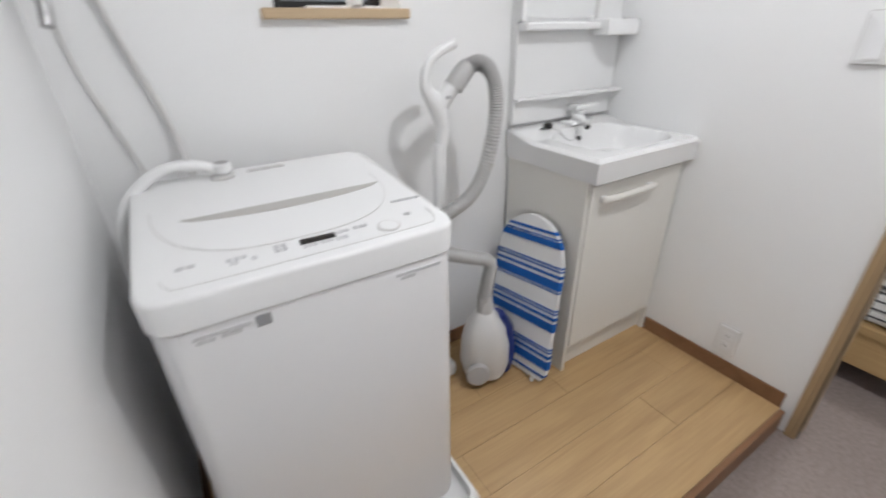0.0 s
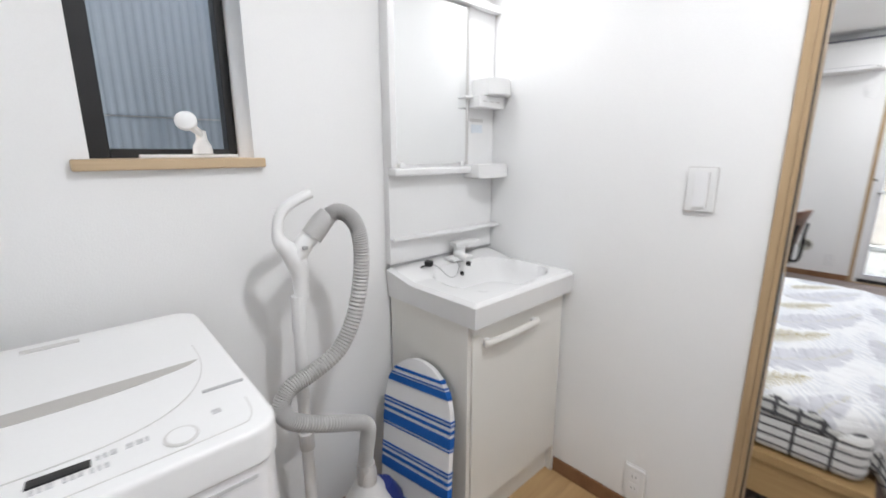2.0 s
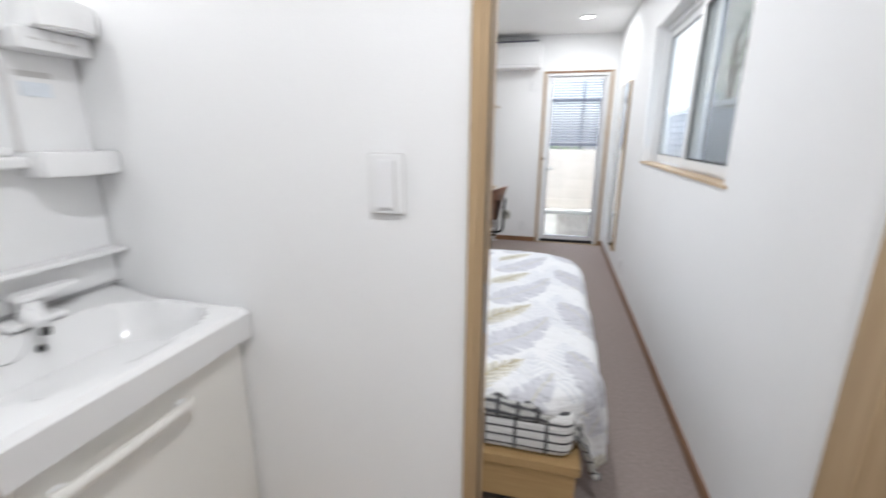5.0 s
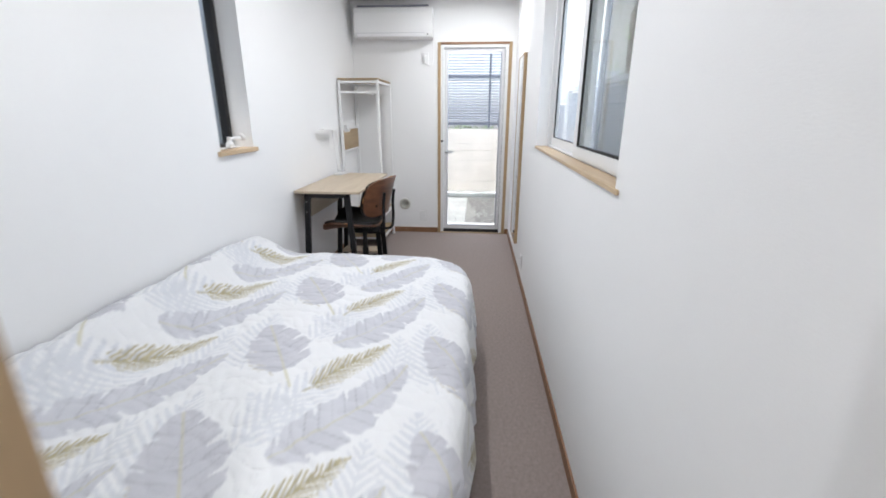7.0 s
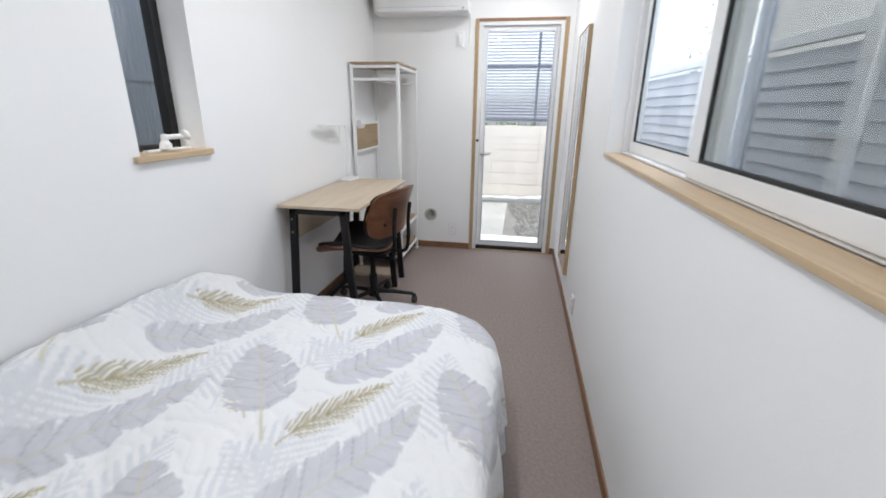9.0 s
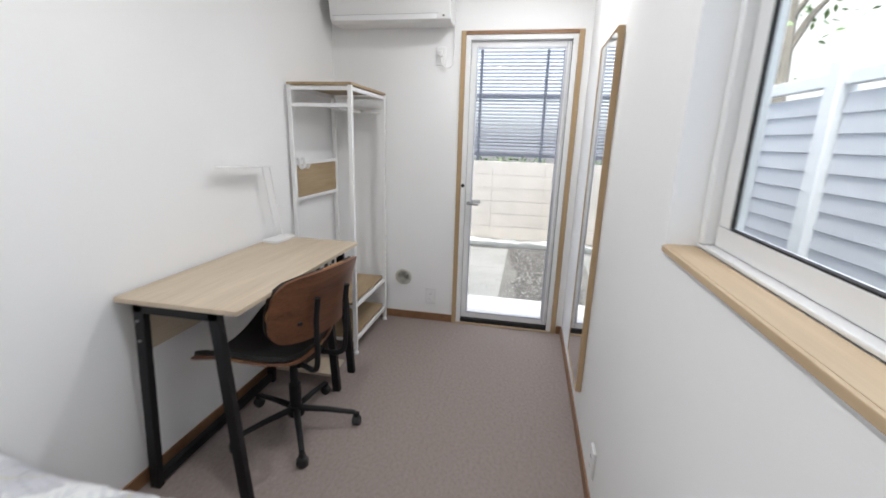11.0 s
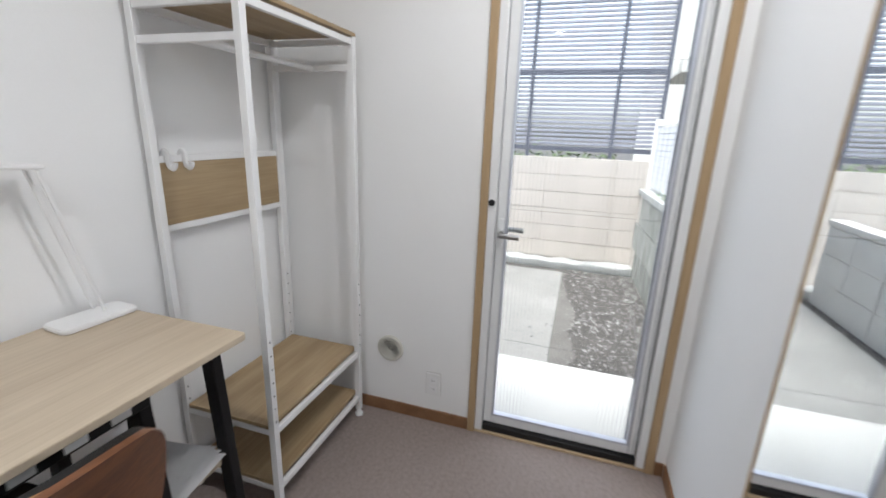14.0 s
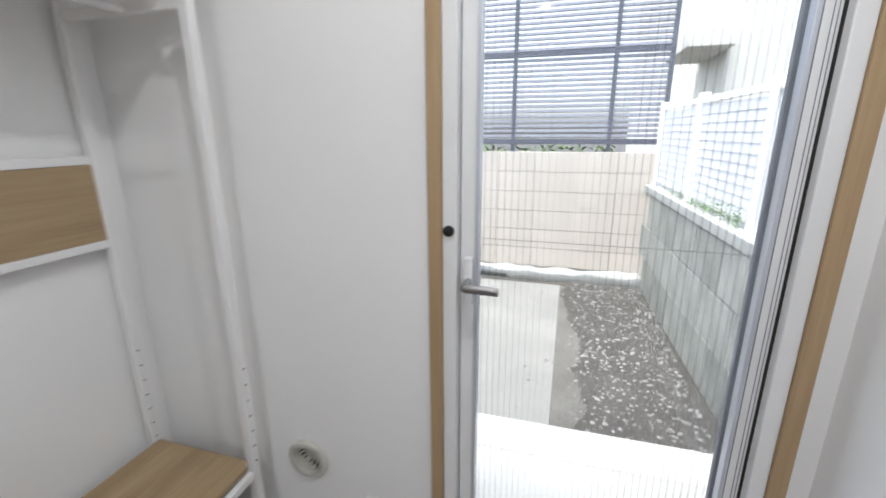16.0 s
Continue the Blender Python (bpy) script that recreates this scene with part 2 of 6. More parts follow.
M_BLACKFR = material("black aluminium", (0.006, 0.006, 0.007), 0.55, vary=0.05, bump=0.02)
M_LEATHER = material("black leather", (0.008, 0.0075, 0.0075), 0.5, vary=0.2, fine=320, bump=0.35, spec=0.35)
M_RACK = material("white powder coat", (0.80, 0.80, 0.80), 0.45, vary=0.015, bump=0.05)
M_STEEL = material("brushed steel", (0.36, 0.36, 0.36), 0.32, metal=1.0, vary=0.06, bump=0.02)
M_ALU = material("white aluminium sash", (0.78, 0.785, 0.79), 0.4, vary=0.015, bump=0.01)
M_SILVER = material("silver aluminium", (0.58, 0.60, 0.66), 0.35, metal=0.4, vary=0.04, bump=0.02)
M_FAINT = material("faint grey print", (0.58, 0.58, 0.59), 0.5, vary=0.15, scale=40, bump=0.0)
M_INK = material("grey print", (0.30, 0.30, 0.31), 0.5, vary=0.1, bump=0.0)
M_DARK = material("black display", (0.008, 0.008, 0.01), 0.15, vary=0.05, bump=0.0)
M_BEIGE = material("beige recess", (0.46, 0.445, 0.425), 0.5, vary=0.03, bump=0.02)
M_BLUE = material("blue cotton", (0.025, 0.12, 0.42), 0.9, vary=0.12, fine=500, bump=0.3, spec=0.1)
M_COTTON = material("white cotton", (0.80, 0.80, 0.80), 0.92, vary=0.03, fine=500, bump=0.3, spec=0.1)
M_NAVY = material("navy plastic", (0.012, 0.025, 0.16), 0.4, vary=0.05, bump=0.02)
M_RUBBER = material("black rubber", (0.02, 0.02, 0.02), 0.7, vary=0.1, bump=0.1)
M_PAPER = material("white paper", (0.75, 0.75, 0.76), 0.8, vary=0.05, fine=60, bump=0.1)
M_GLASS = glass_material("window glass")
M_MIRROR = material("mirror", (0.92, 0.93, 0.93), 0.01, metal=1.0, vary=0.0, bump=0.0)
M_LAMP = emitter("lit lamp cover", (1.0, 0.97, 0.93), 1.6)
M_SIDING = material("blue-grey metal siding", (0.225, 0.245, 0.27), 0.5, vary=0.08, scale=1.2, fine=40, bump=0.05)
M_SLAB = material("pale concrete", (0.46, 0.455, 0.44), 0.9, vary=0.10, scale=2.5, fine=90, bump=0.3)
M_OLDCONC = material("weathered concrete", (0.19, 0.187, 0.18), 0.92, vary=0.22, scale=2.2, fine=60, bump=0.5)
M_BLOCK = material("beige concrete block", (0.50, 0.455, 0.41), 0.92, vary=0.08, scale=3, fine=80, bump=0.5, by_object=0.025)
M_MORTAR = material("mortar", (0.45, 0.41, 0.37), 0.95, vary=0.1, bump=0.3)
M_GREYBLOCK = material("mossy grey block", (0.235, 0.24, 0.225), 0.93, vary=0.5, scale=3, fine=60, bump=0.7, by_object=0.16)
M_SOIL = material("gravelly soil", (0.054, 0.050, 0.047), 0.95, vary=0.35, scale=5, fine=70, bump=0.8)
M_COPING = material("grey concrete coping", (0.30, 0.305, 0.30), 0.92, vary=0.25, scale=3, fine=80, bump=0.4)
M_SPILL = material("worn soil-stained concrete", (0.105, 0.10, 0.094), 0.93, vary=0.3, scale=4, fine=70, bump=0.6)
M_STONE = material("gravel stone", (0.18, 0.176, 0.172), 0.9, vary=0.6, scale=18, fine=120, bump=0.3)
M_FENCE = material("dark grey louvre", (0.195, 0.20, 0.24), 0.5, vary=0.06, bump=0.03)
M_POST = material("charcoal fence post", (0.085, 0.09, 0.115), 0.5, vary=0.06, bump=0.03)
M_FENCEW = material("pale fence panel", (0.53, 0.545, 0.585), 0.45, vary=0.05, bump=0.03)
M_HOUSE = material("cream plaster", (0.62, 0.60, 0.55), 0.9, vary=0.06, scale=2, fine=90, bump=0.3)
M_BARK = material("bark", (0.21, 0.185, 0.15), 0.9, vary=0.3, scale=9, fine=80, bump=0.8)
M_LEAF = material("leaf", (0.12, 0.20, 0.06), 0.6, vary=0.3, scale=4, fine=60, bump=0.1)

# ---- setting ----
def wall_boxes(axis, face, back, lo, hi, z0, z1, openings):
    """A wall of boxes that leaves its openings (from, to, bottom, top) free."""
    bm = bmesh.new()

    def put(a, b, c, d):
        if b - a > 1e-4 and d - c > 1e-4:
            if axis == "x":
                box((a, min(face, back), c), (b, max(face, back), d), bm=bm)
            else:
                box((min(face, back), a, c), (max(face, back), b, d), bm=bm)
    at = lo
    for a, b, c, d in sorted(openings):
        put(at, a, z0, z1)
        put(a, b, z0, c)
        put(a, b, d, z1)
        at = b
    put(at, hi, z0, z1)
    return bm


WT = 0.14
NWIN = (0.235, 0.578, 1.345, 2.12)   # nook window: x, x, z, z
BWIN = (3.597, 3.952, 1.178, 2.12)   # bedroom slit window
RWIN = (2.585, 4.335, 1.174, 2.12)    # sliding window
DOOR = (-0.232, 0.564, 0.0, 2.118)   # glass door
PASS = (YR, 0.505, 0.0, 2.12)    # opening in the partition
structure("wall_left", wall_boxes("x", YL, YL + 0.19, XW - WT, XE + WT, -0.12, HC, [NWIN, BWIN]), M_WALL, "long white wallpapered wall with two slit windows", "wall")
structure("wall_right", wall_boxes("x", YR, YR - WT, XW - WT, XE + WT, -0.12, HC, [RWIN]), M_WALL, "long white wallpapered wall with a sliding window", "wall")
structure("wall_end", wall_boxes("y", XE, XE + WT, YR, YL, -0.12, HC, [DOOR]), M_WALL, "white wallpapered end wall round the glass door", "wall")
structure("wall_entry", wall_boxes("y", XW, XW - WT, YR, YL, -0.12, HC, []), M_WALL, "white wallpapered wall beside the washing machine", "wall")
structure("wall_partition", wall_boxes("y", XP, XP + PT, YR, YL, 0.0, HC, [PASS]), M_WALL, "white wallpapered partition between laundry nook and bedroom", "wall")
structure("ceiling", box((XW - WT, YR - WT, HC), (XE + WT, YL + WT, HC + 0.12)), M_CEIL, "flat white papered ceiling", "ceiling")
structure("floor", box((XW, YR, -0.12), (XE, YL, 0.0)), M_CARPET, "taupe loop-pile carpet floor", "floor")
nook_floor = structure("floor_nook", box((XW + 0.001, YSTEP + 0.012, 0.0), (XP - 0.001, YL - 0.001, STEP - 0.008)), M_PLYEDGE, "raised oak-look plank floor of the laundry nook", "floor")
structure("step_trim", box((XW + 0.001, YSTEP - 0.006, 0.002), (XP - 0.012, YSTEP + 0.012, STEP + 0.001), 0.002), M_BASE, "brown wooden step edge", "trim", True)

BH, BT = 0.062, 0.009


def baseboard(lo, hi):
    return structure("baseboard", box(lo, hi, 0.002), M_BASE, "narrow brown wooden skirting board", "baseboard", True)


baseboard((XP + PT + 0.02, YR + 0.0005, 0.001), (XE - BT, YR + BT, BH))
baseboard((XP + PT + 0.001, YL - BT, 0.001), (XE - BT, YL - 0.0005, BH))
baseboard((XE - BT, 0.568, 0.001), (XE - 0.0005, YL - BT, BH))
baseboard((XE - BT, YR + BT, 0.001), (XE - 0.0005, -0.236, BH))
baseboard((XP - BT, 0.564, STEP + 0.0005), (XP - 0.0005, 1.108, STEP + BH))
baseboard((XW + 0.0005, YSTEP + 0.013, STEP + 0.0005), (XW + BT, YL - BT, STEP + BH))
baseboard((XW + BT, YL - BT, STEP + 0.0005), (0.98, YL - 0.0005, STEP + BH))
baseboard((XW + 0.0005, YR + BT, 0.001), (XW + BT, YSTEP - 0.008, BH))
baseboard((XW + BT, YR + 0.0005, 0.001), (XP - 0.02, YR + BT, BH))


# ---- doorway in the partition ----
doorway = thing("door_1", (XP, 0.17, 0.0), "open oak door frame with a strike plate", "door frame", kind="structure")
part("jamb", box((XP - 0.012, 0.493, 0.0005), (XP + PT + 0.012, 0.5045, 2.10), 0.002), M_TRIM, doorway)
part("jamb", box((XP - 0.012, YR + 0.0005, 0.0005), (XP + PT + 0.012, -0.215, 2.10), 0.002), M_TRIM, doorway)
part("head", box((XP - 0.012, YR + 0.0005, 2.1005), (XP + PT + 0.012, 0.5045, 2.1195), 0.002), M_TRIMX, doorway)
for face, s in ((XP, -1), (XP + PT, 1)):
    part("casing", box((min(face, face + 0.012 * s), 0.505, 0.0005), (max(face, face + 0.012 * s), 0.526, 2.16), 0.002), M_TRIM, doorway)
part("strike_plate", box((XP + 0.02, 0.4905, 0.93), (XP + 0.045, 0.4928, 1.05), 0.0008), M_STEEL, doorway, "steel strike plate")
part("seal_strip", box((XP + 0.002, 0.490, 0.001), (XP + 0.010, 0.4928, 2.098), 0.001), M_RUBBER, doorway, "thin dark door seal")


# ---- windows ----
def slit_window(name, o, frame_left, frame_right, label):
    """A slit window in the left wall: white reveal, black aluminium frame, glass, oak sill, white crank."""
    x0, x1, z0, z1 = o
    w = thing(name, ((x0 + x1) / 2, YL, z0), label, "window", kind="structure")
    yf = YL + 0.125
    for a, b, c, d in ((x0 + 0.0005, x0 + frame_left, z0 + 0.001, z1 - 0.001), (x1 - frame_right, x1 - 0.0005, z0 + 0.001, z1 - 0.001),
                       (x0 + frame_left, x1 - frame_right, z0 + 0.001, z0 + 0.026), (x0 + frame_left, x1 - frame_right, z1 - 0.03, z1 - 0.001)):
        part("window_frame", box((a, yf, c), (b, yf + 0.045, d), 0.003), M_BLACKFR, w)
    pane = part("pane", box((x0 + frame_left - 0.004, yf + 0.018, z0 + 0.02), (x1 - frame_right + 0.004, yf + 0.023, z1 - 0.02)), M_GLASS, w, "clear glass pane")
    pane.visible_shadow = False
    part("window_sill", box((x0 - 0.034, YL - 0.022, z0 - 0.022), (x1 + 0.022, YL - 0.0005, z0 + 0.003), 0.004), M_TRIMX, w, "oak sill with rounded edge")
    part("window_sill", box((x0 + 0.0005, YL - 0.0005, z0 - 0.0095), (x1 - 0.0005, yf, z0 + 0.003), 0.001), M_TRIMX, w)
    part("rail", box((x0 + 0.10, yf - 0.066, z0 + 0.0035), (x1 - 0.02, yf - 0.040, z0 + 0.012), 0.002), M_WHITE, w, "white crank rail")
    return w


def window_crank(base, turn, rise, label):
    """A window operator: a housing, a bent arm and a round knob."""
    c = thing("window_crank", base, label, "window crank", rz=turn)
    at = pose(*base, 0, 0, turn)
    part("housing", lathe([(0.0, 0.0), (0.024, 0.0), (0.022, 0.02), (0.014, 0.034), (0.012, 0.058), (0.0, 0.06)], 16), M_WHITE, c, at=at)
    part("arm", tube(curve_points([(0, 0, 0.045), (-0.010, -0.018, 0.045 + 0.02 * rise), (-0.030, -0.042, 0.045 + 0.04 * rise), (-0.042, -0.060, 0.045 + 0.052 * rise)], 5), 0.0075, 10, flat=1.4), M_WHITE, c, at=at)
    part("knob", lathe([(0.0, -0.011), (0.016, -0.011), (0.024, -0.003), (0.024, 0.006), (0.016, 0.012), (0.0, 0.013)], 18, pose(-0.046, -0.066, 0.047 + 0.06 * rise, 62, 0, -20)), M_WHITE, c, at=at)
    return c


slit_window("window_1", NWIN, 0.050, 0.024, "narrow black-framed slit window over the washing machine")
slit_window("window_2", BWIN, 0.03, 0.042, "narrow black-framed slit window beside the bed")
window_crank((0.474, YL + 0.072, NWIN[2] + 0.013), 0, 0.5, "white plastic window crank on the oak sill")
window_crank((3.78, YL + 0.05, BWIN[2] + 0.013), 95, 0.1, "white plastic window crank folded on the bedroom sill")

win = thing("window_3", (3.52, YR, RWIN[2]), "wide white two-sash sliding window with oak sill", "window", kind="structure")
rx0, rx1, rz0, rz1 = RWIN
YF = YR - 0.068   # front of the outer frame
part("window_sill", box((rx0 - 0.04, YR + 0.0005, rz0 - 0.011), (rx1 - 0.012, YR + 0.009, rz0 + 0.004), 0.002), M_TRIMX, win, "oak sill with a square edge")
part("window_sill", box((rx0 + 0.0005, YF - 0.002, rz0 - 0.0095), (rx1 - 0.0005, YR + 0.0004, rz0 + 0.004), 0.001), M_TRIMX, win)
for a, b, c, d in ((rx0, rx1, rz0 + 0.004, rz0 + 0.014), (rx0, rx1, rz1 - 0.04, rz1), (rx0, rx0 + 0.03, rz0 + 0.014, rz1 - 0.04), (rx1 - 0.03, rx1, rz0 + 0.014, rz1 - 0.04)):
    part("window_frame", box((a + 0.0005, YF - 0.054, c + 0.0005), (b - 0.0005, YF - 0.003, d - 0.0005), 0.003), M_ALU, win)


def sash(x0, x1, yc, st0, st1, seal):
    s = part("sash", box((x0, yc - 0.014, rz0 + 0.0145), (x1, yc + 0.014, rz0 + 0.062), 0.003), M_ALU, win, "white sash rail")
    part("stile", box((x0, yc - 0.014, rz0 + 0.0623), (x0 + st0, yc + 0.014, rz1 - 0.09), 0.003), M_ALU, s)
    part("stile", box((x1 - st1, yc - 0.014, rz0 + 0.0623), (x1, yc + 0.014, rz1 - 0.09), 0.003), M_ALU, s)
    part("top_rail", box((x0, yc - 0.014, rz1 - 0.0897), (x1, yc + 0.014, rz1 - 0.042), 0.003), M_ALU, s)
    gx0, gx1 = x0 + st0, x1 - st1
    for a, b, c, d in ((gx0, gx0 + seal, rz0 + 0.062, rz1 - 0.09), (gx1 - seal, gx1, rz0 + 0.062, rz1 - 0.09), (gx0 + seal, gx1 - seal, rz0 + 0.062, rz0 + 0.062 + seal), (gx0 + seal, gx1 - seal, rz1 - 0.09 - seal, rz1 - 0.09)):
        part("gasket", box((a, yc + 0.004, c), (b, yc + 0.0143, d), 0.001), M_RUBBER, s)
    g = part("pane", box((gx0 + 0.002, yc - 0.003, rz0 + 0.064), (gx1 - 0.002, yc + 0.003, rz1 - 0.092)), M_GLASS, s, "clear glass pane")
    g.visible_shadow = False


sash(3.40, rx1 - 0.032, YF - 0.041, 0.06, 0.06, 0.004)
sash(rx0 + 0.032, 3.495, YF - 0.012, 0.055, 0.072, 0.009)
M_MESH = bpy.data.materials.new("insect mesh")
M_MESH.use_nodes = True
mn, ml = M_MESH.node_tree.nodes, M_MESH.node_tree.links
mt, md, mm = mn.new("ShaderNodeBsdfTransparent"), mn.new("ShaderNodeBsdfDiffuse"), mn.new("ShaderNodeMixShader")
md.inputs[0].default_value, mm.inputs[0].default_value = (0.10, 0.11, 0.12, 1), 0.42
ml.new(mt.outputs[0], mm.inputs[1])
ml.new(md.outputs[0], mm.inputs[2])
ml.new(mm.outputs[0], mn["Material Output"].inputs[0])
screen = thing("insect_screen", (3.05, YF - 0.075, rz0), "grey mesh insect screen outside the sliding window", "insect screen")
for a, b, c, d in ((rx0 + 0.03, 3.42, rz0 + 0.01, rz0 + 0.045), (rx0 + 0.03, 3.42, rz1 - 0.06, rz1 - 0.03), (rx0 + 0.03, rx0 + 0.065, rz0 + 0.045, rz1 - 0.06), (3.375, 3.42, rz0 + 0.045, rz1 - 0.06)):
    part("screen_frame", box((a, YF - 0.085, c), (b, YF - 0.067, d), 0.002), M_SILVER, screen)
part("mesh", box((rx0 + 0.06, YF - 0.0765, rz0 + 0.04), (3.38, YF - 0.0755, rz1 - 0.055)), M_MESH, screen)

# ---- glass door ----
gd = thing("door_2", (XE, 0.166, 0.0), "closed full-height glass door in a white aluminium frame with oak casing", "door", kind="structure")
for a, b, c, d in ((0.534, 0.5665, 0.0005, 2.118), (-0.2345, -0.200, 0.0005, 2.118), (-0.200, 0.534, 2.094, 2.118)):
    part("casing", box((XE - 0.012, a, c), (XE + 0.05, b, d), 0.002), M_TRIM if d - c > 0.1 else M_BASE, gd)
for a, b, c, d in ((0.500, 0.5338, 0.012, 2.0938), (-0.1998, -0.166, 0.012, 2.0938), (-0.166, 0.500, 2.062, 2.0938)):
    part("door_frame", box((XE - 0.004, a, c), (XE + 0.075, b, d), 0.003), M_ALU, gd)
part("threshold", box((XE - 0.006, -0.1998, 0.0005), (XE + 0.078, 0.5338, 0.0118), 0.002), M_TRIMX, gd)
part("threshold", box((XE + 0.004, -0.1655, 0.012), (XE + 0.078, 0.4995, 0.042), 0.002), M_BLACKFR, gd, "black door threshold")
leaf = part("door_leaf", box((XE + 0.026, 0.462, 0.046), (XE + 0.058, 0.4975, 2.059), 0.003), M_ALU, gd, "white aluminium door leaf")
part("stile", box((XE + 0.026, -0.1635, 0.046), (XE + 0.058, -0.132, 2.059), 0.003), M_ALU, leaf)
for sy, sw_ in ((-0.1350, 0.002), (-0.1505, 0.0014), (-0.1575, 0.0014)):
    part("groove", box((XE + 0.0252, sy, 0.05), (XE + 0.0268, sy + sw_, 2.055)), M_FENCE, leaf, "dark groove")
part("seal", box((XE + 0.0205, -0.1665, 0.046), (XE + 0.03, -0.1638, 2.059)), M_RUBBER, leaf, "black rubber seal")
part("rail", box((XE + 0.026, -0.1318, 0.046), (XE + 0.058, 0.4618, 0.088), 0.003), M_ALU, leaf)
part("rail", box((XE + 0.026, -0.1318, 2.022), (XE + 0.058, 0.4618, 2.059), 0.003), M_ALU, leaf)
for a, b, c, d in ((0.453, 0.4618, 0.088, 2.022), (-0.1318, -0.123, 0.088, 2.022), (-0.123, 0.453, 0.088, 0.097), (-0.123, 0.453, 2.013, 2.022)):
    part("gasket", box((XE + 0.022, a, c), (XE + 0.05, b, d), 0.001), M_SILVER, leaf)
pane = part("pane", box((XE + 0.038, -0.126, 0.092), (XE + 0.044, 0.456, 2.018)), M_GLASS, leaf, "clear glass pane")
pane.visible_shadow = False
handle = part("door_handle", box((XE + 0.008, 0.465, 0.90), (XE + 0.026, 0.486, 1.02), 0.004), M_ALU, leaf)
part("lever", tube(curve_points([(XE + 0.008, 0.474, 0.96), (XE - 0.028, 0.474, 0.96), (XE - 0.036, 0.465, 0.96), (XE - 0.036, 0.395, 0.958)], 6), 0.0085, 10, flat=1.3), M_STEEL, handle, "brushed steel lever")
part("lever", tube(curve_points([(XE + 0.052, 0.474, 0.96), (XE + 0.092, 0.474, 0.96), (XE + 0.100, 0.465, 0.96), (XE + 0.100, 0.395, 0.958)], 6), 0.0085, 10, flat=1.3), M_STEEL, handle, "brushed steel outer lever")
part("thumb_turn", lathe([(0.0, 0.0), (0.013, 0.0), (0.013, 0.006), (0.006, 0.008), (0.0, 0.008)], 14, pose(XE - 0.0042, 0.518, 1.085, 0, -90, 0)), M_BLACKFR, gd, "black lock thumb turn")
M_PLEAT = bpy.data.materials.new("sheer screen thread")
M_PLEAT.use_nodes = True
pn, pl_ = M_PLEAT.node_tree.nodes, M_PLEAT.node_tree.links
pt, pd, pm = pn.new("ShaderNodeBsdfTransparent"), pn.new("ShaderNodeBsdfDiffuse"), pn.new("ShaderNodeMixShader")
pd.inputs[0].default_value, pm.inputs[0].default_value = (0.32, 0.34, 0.40, 1), 0.13
pl_.new(pt.outputs[0], pm.inputs[1])
pl_.new(pd.outputs[0], pm.inputs[2])
pl_.new(pm.outputs[0], pn["Material Output"].inputs[0])
roll = thing("pleated_screen", (XE + 0.03, -0.1, 0.05), "fine pleated insect screen drawn across the glass door", "insect screen")
part("rail", box((XE + 0.060, -0.131, 0.05), (XE + 0.078, -0.119, 2.058), 0.002), M_FENCE, roll)
for k in range(36):
    part("pleat", box((XE + 0.060, -0.1105 + 0.016 * k, 0.05), (XE + 0.075, -0.1101 + 0.016 * k, 2.058)), M_PLEAT, roll)
for tz in (0.46, 1.055, 1.62):
    part("thread", tube([(XE + 0.066, -0.119, tz), (XE + 0.066, 0.458, tz)], 0.0006, 6), M_RUBBER, roll, "thin black guide thread")

# ---- lamps ----
# the middle two fixtures are assumed, built to match the added lamps
for lx, ly in DOWNLIGHTS:
    d = thing("ceiling_downlight", (lx, ly, HC - 0.02), "round white recessed ceiling downlight, lit", "downlight", "ceiling downlights")
    part("trim_ring", lathe([(0.062, 0.0195), (0.070, 0.0195), (0.070, 0.012), (0.064, 0.008), (0.056, 0.008), (0.056, 0.0195)], 28, pose(lx, ly, HC - 0.02)), M_WHITE, d)
    part("diffuser", lathe([(0.0, 0.012), (0.055, 0.012), (0.055, 0.0195), (0.0, 0.0195)], 28, pose(lx, ly, HC - 0.02)), M_LAMP, d, "glowing diffuser")

# ---- laundry nook: washing machine ----
WX0, WX1, WY0, WY1 = -0.165, 0.368, 0.895, 1.405
WZ = STEP + 0.055


def loft(sections):
    """Skins a stack of closed outlines with the same number of points."""
    bm = bmesh.new()
    rings = [[bm.verts.new(p) for p in s] for s in sections]
    n = len(rings[0])
    for a, b in zip(rings, rings[1:]):
        for k in range(n):
            bm.faces.new((a[k], a[(k + 1) % n], b[(k + 1) % n], b[k]))
    bm.faces.new(rings[0][::-1])
    bm.faces.new(rings[-1])
    return bm


def wm_top(y):
    """Height of the lid: it falls towards the front."""
    return 1.004 - 0.036 * (WY1 - y) / (WY1 - WY0)


def wm_ring(z_of, inset, r=0.045):
    cx, cy = (WX0 + WX1) / 2, (WY0 + WY1) / 2
    return [(cx + x, cy + y, z_of(cy + y)) for x, y in rounded(WX1 - WX0 - 2 * inset, WY1 - WY0 - 2 * inset, r, 6)]


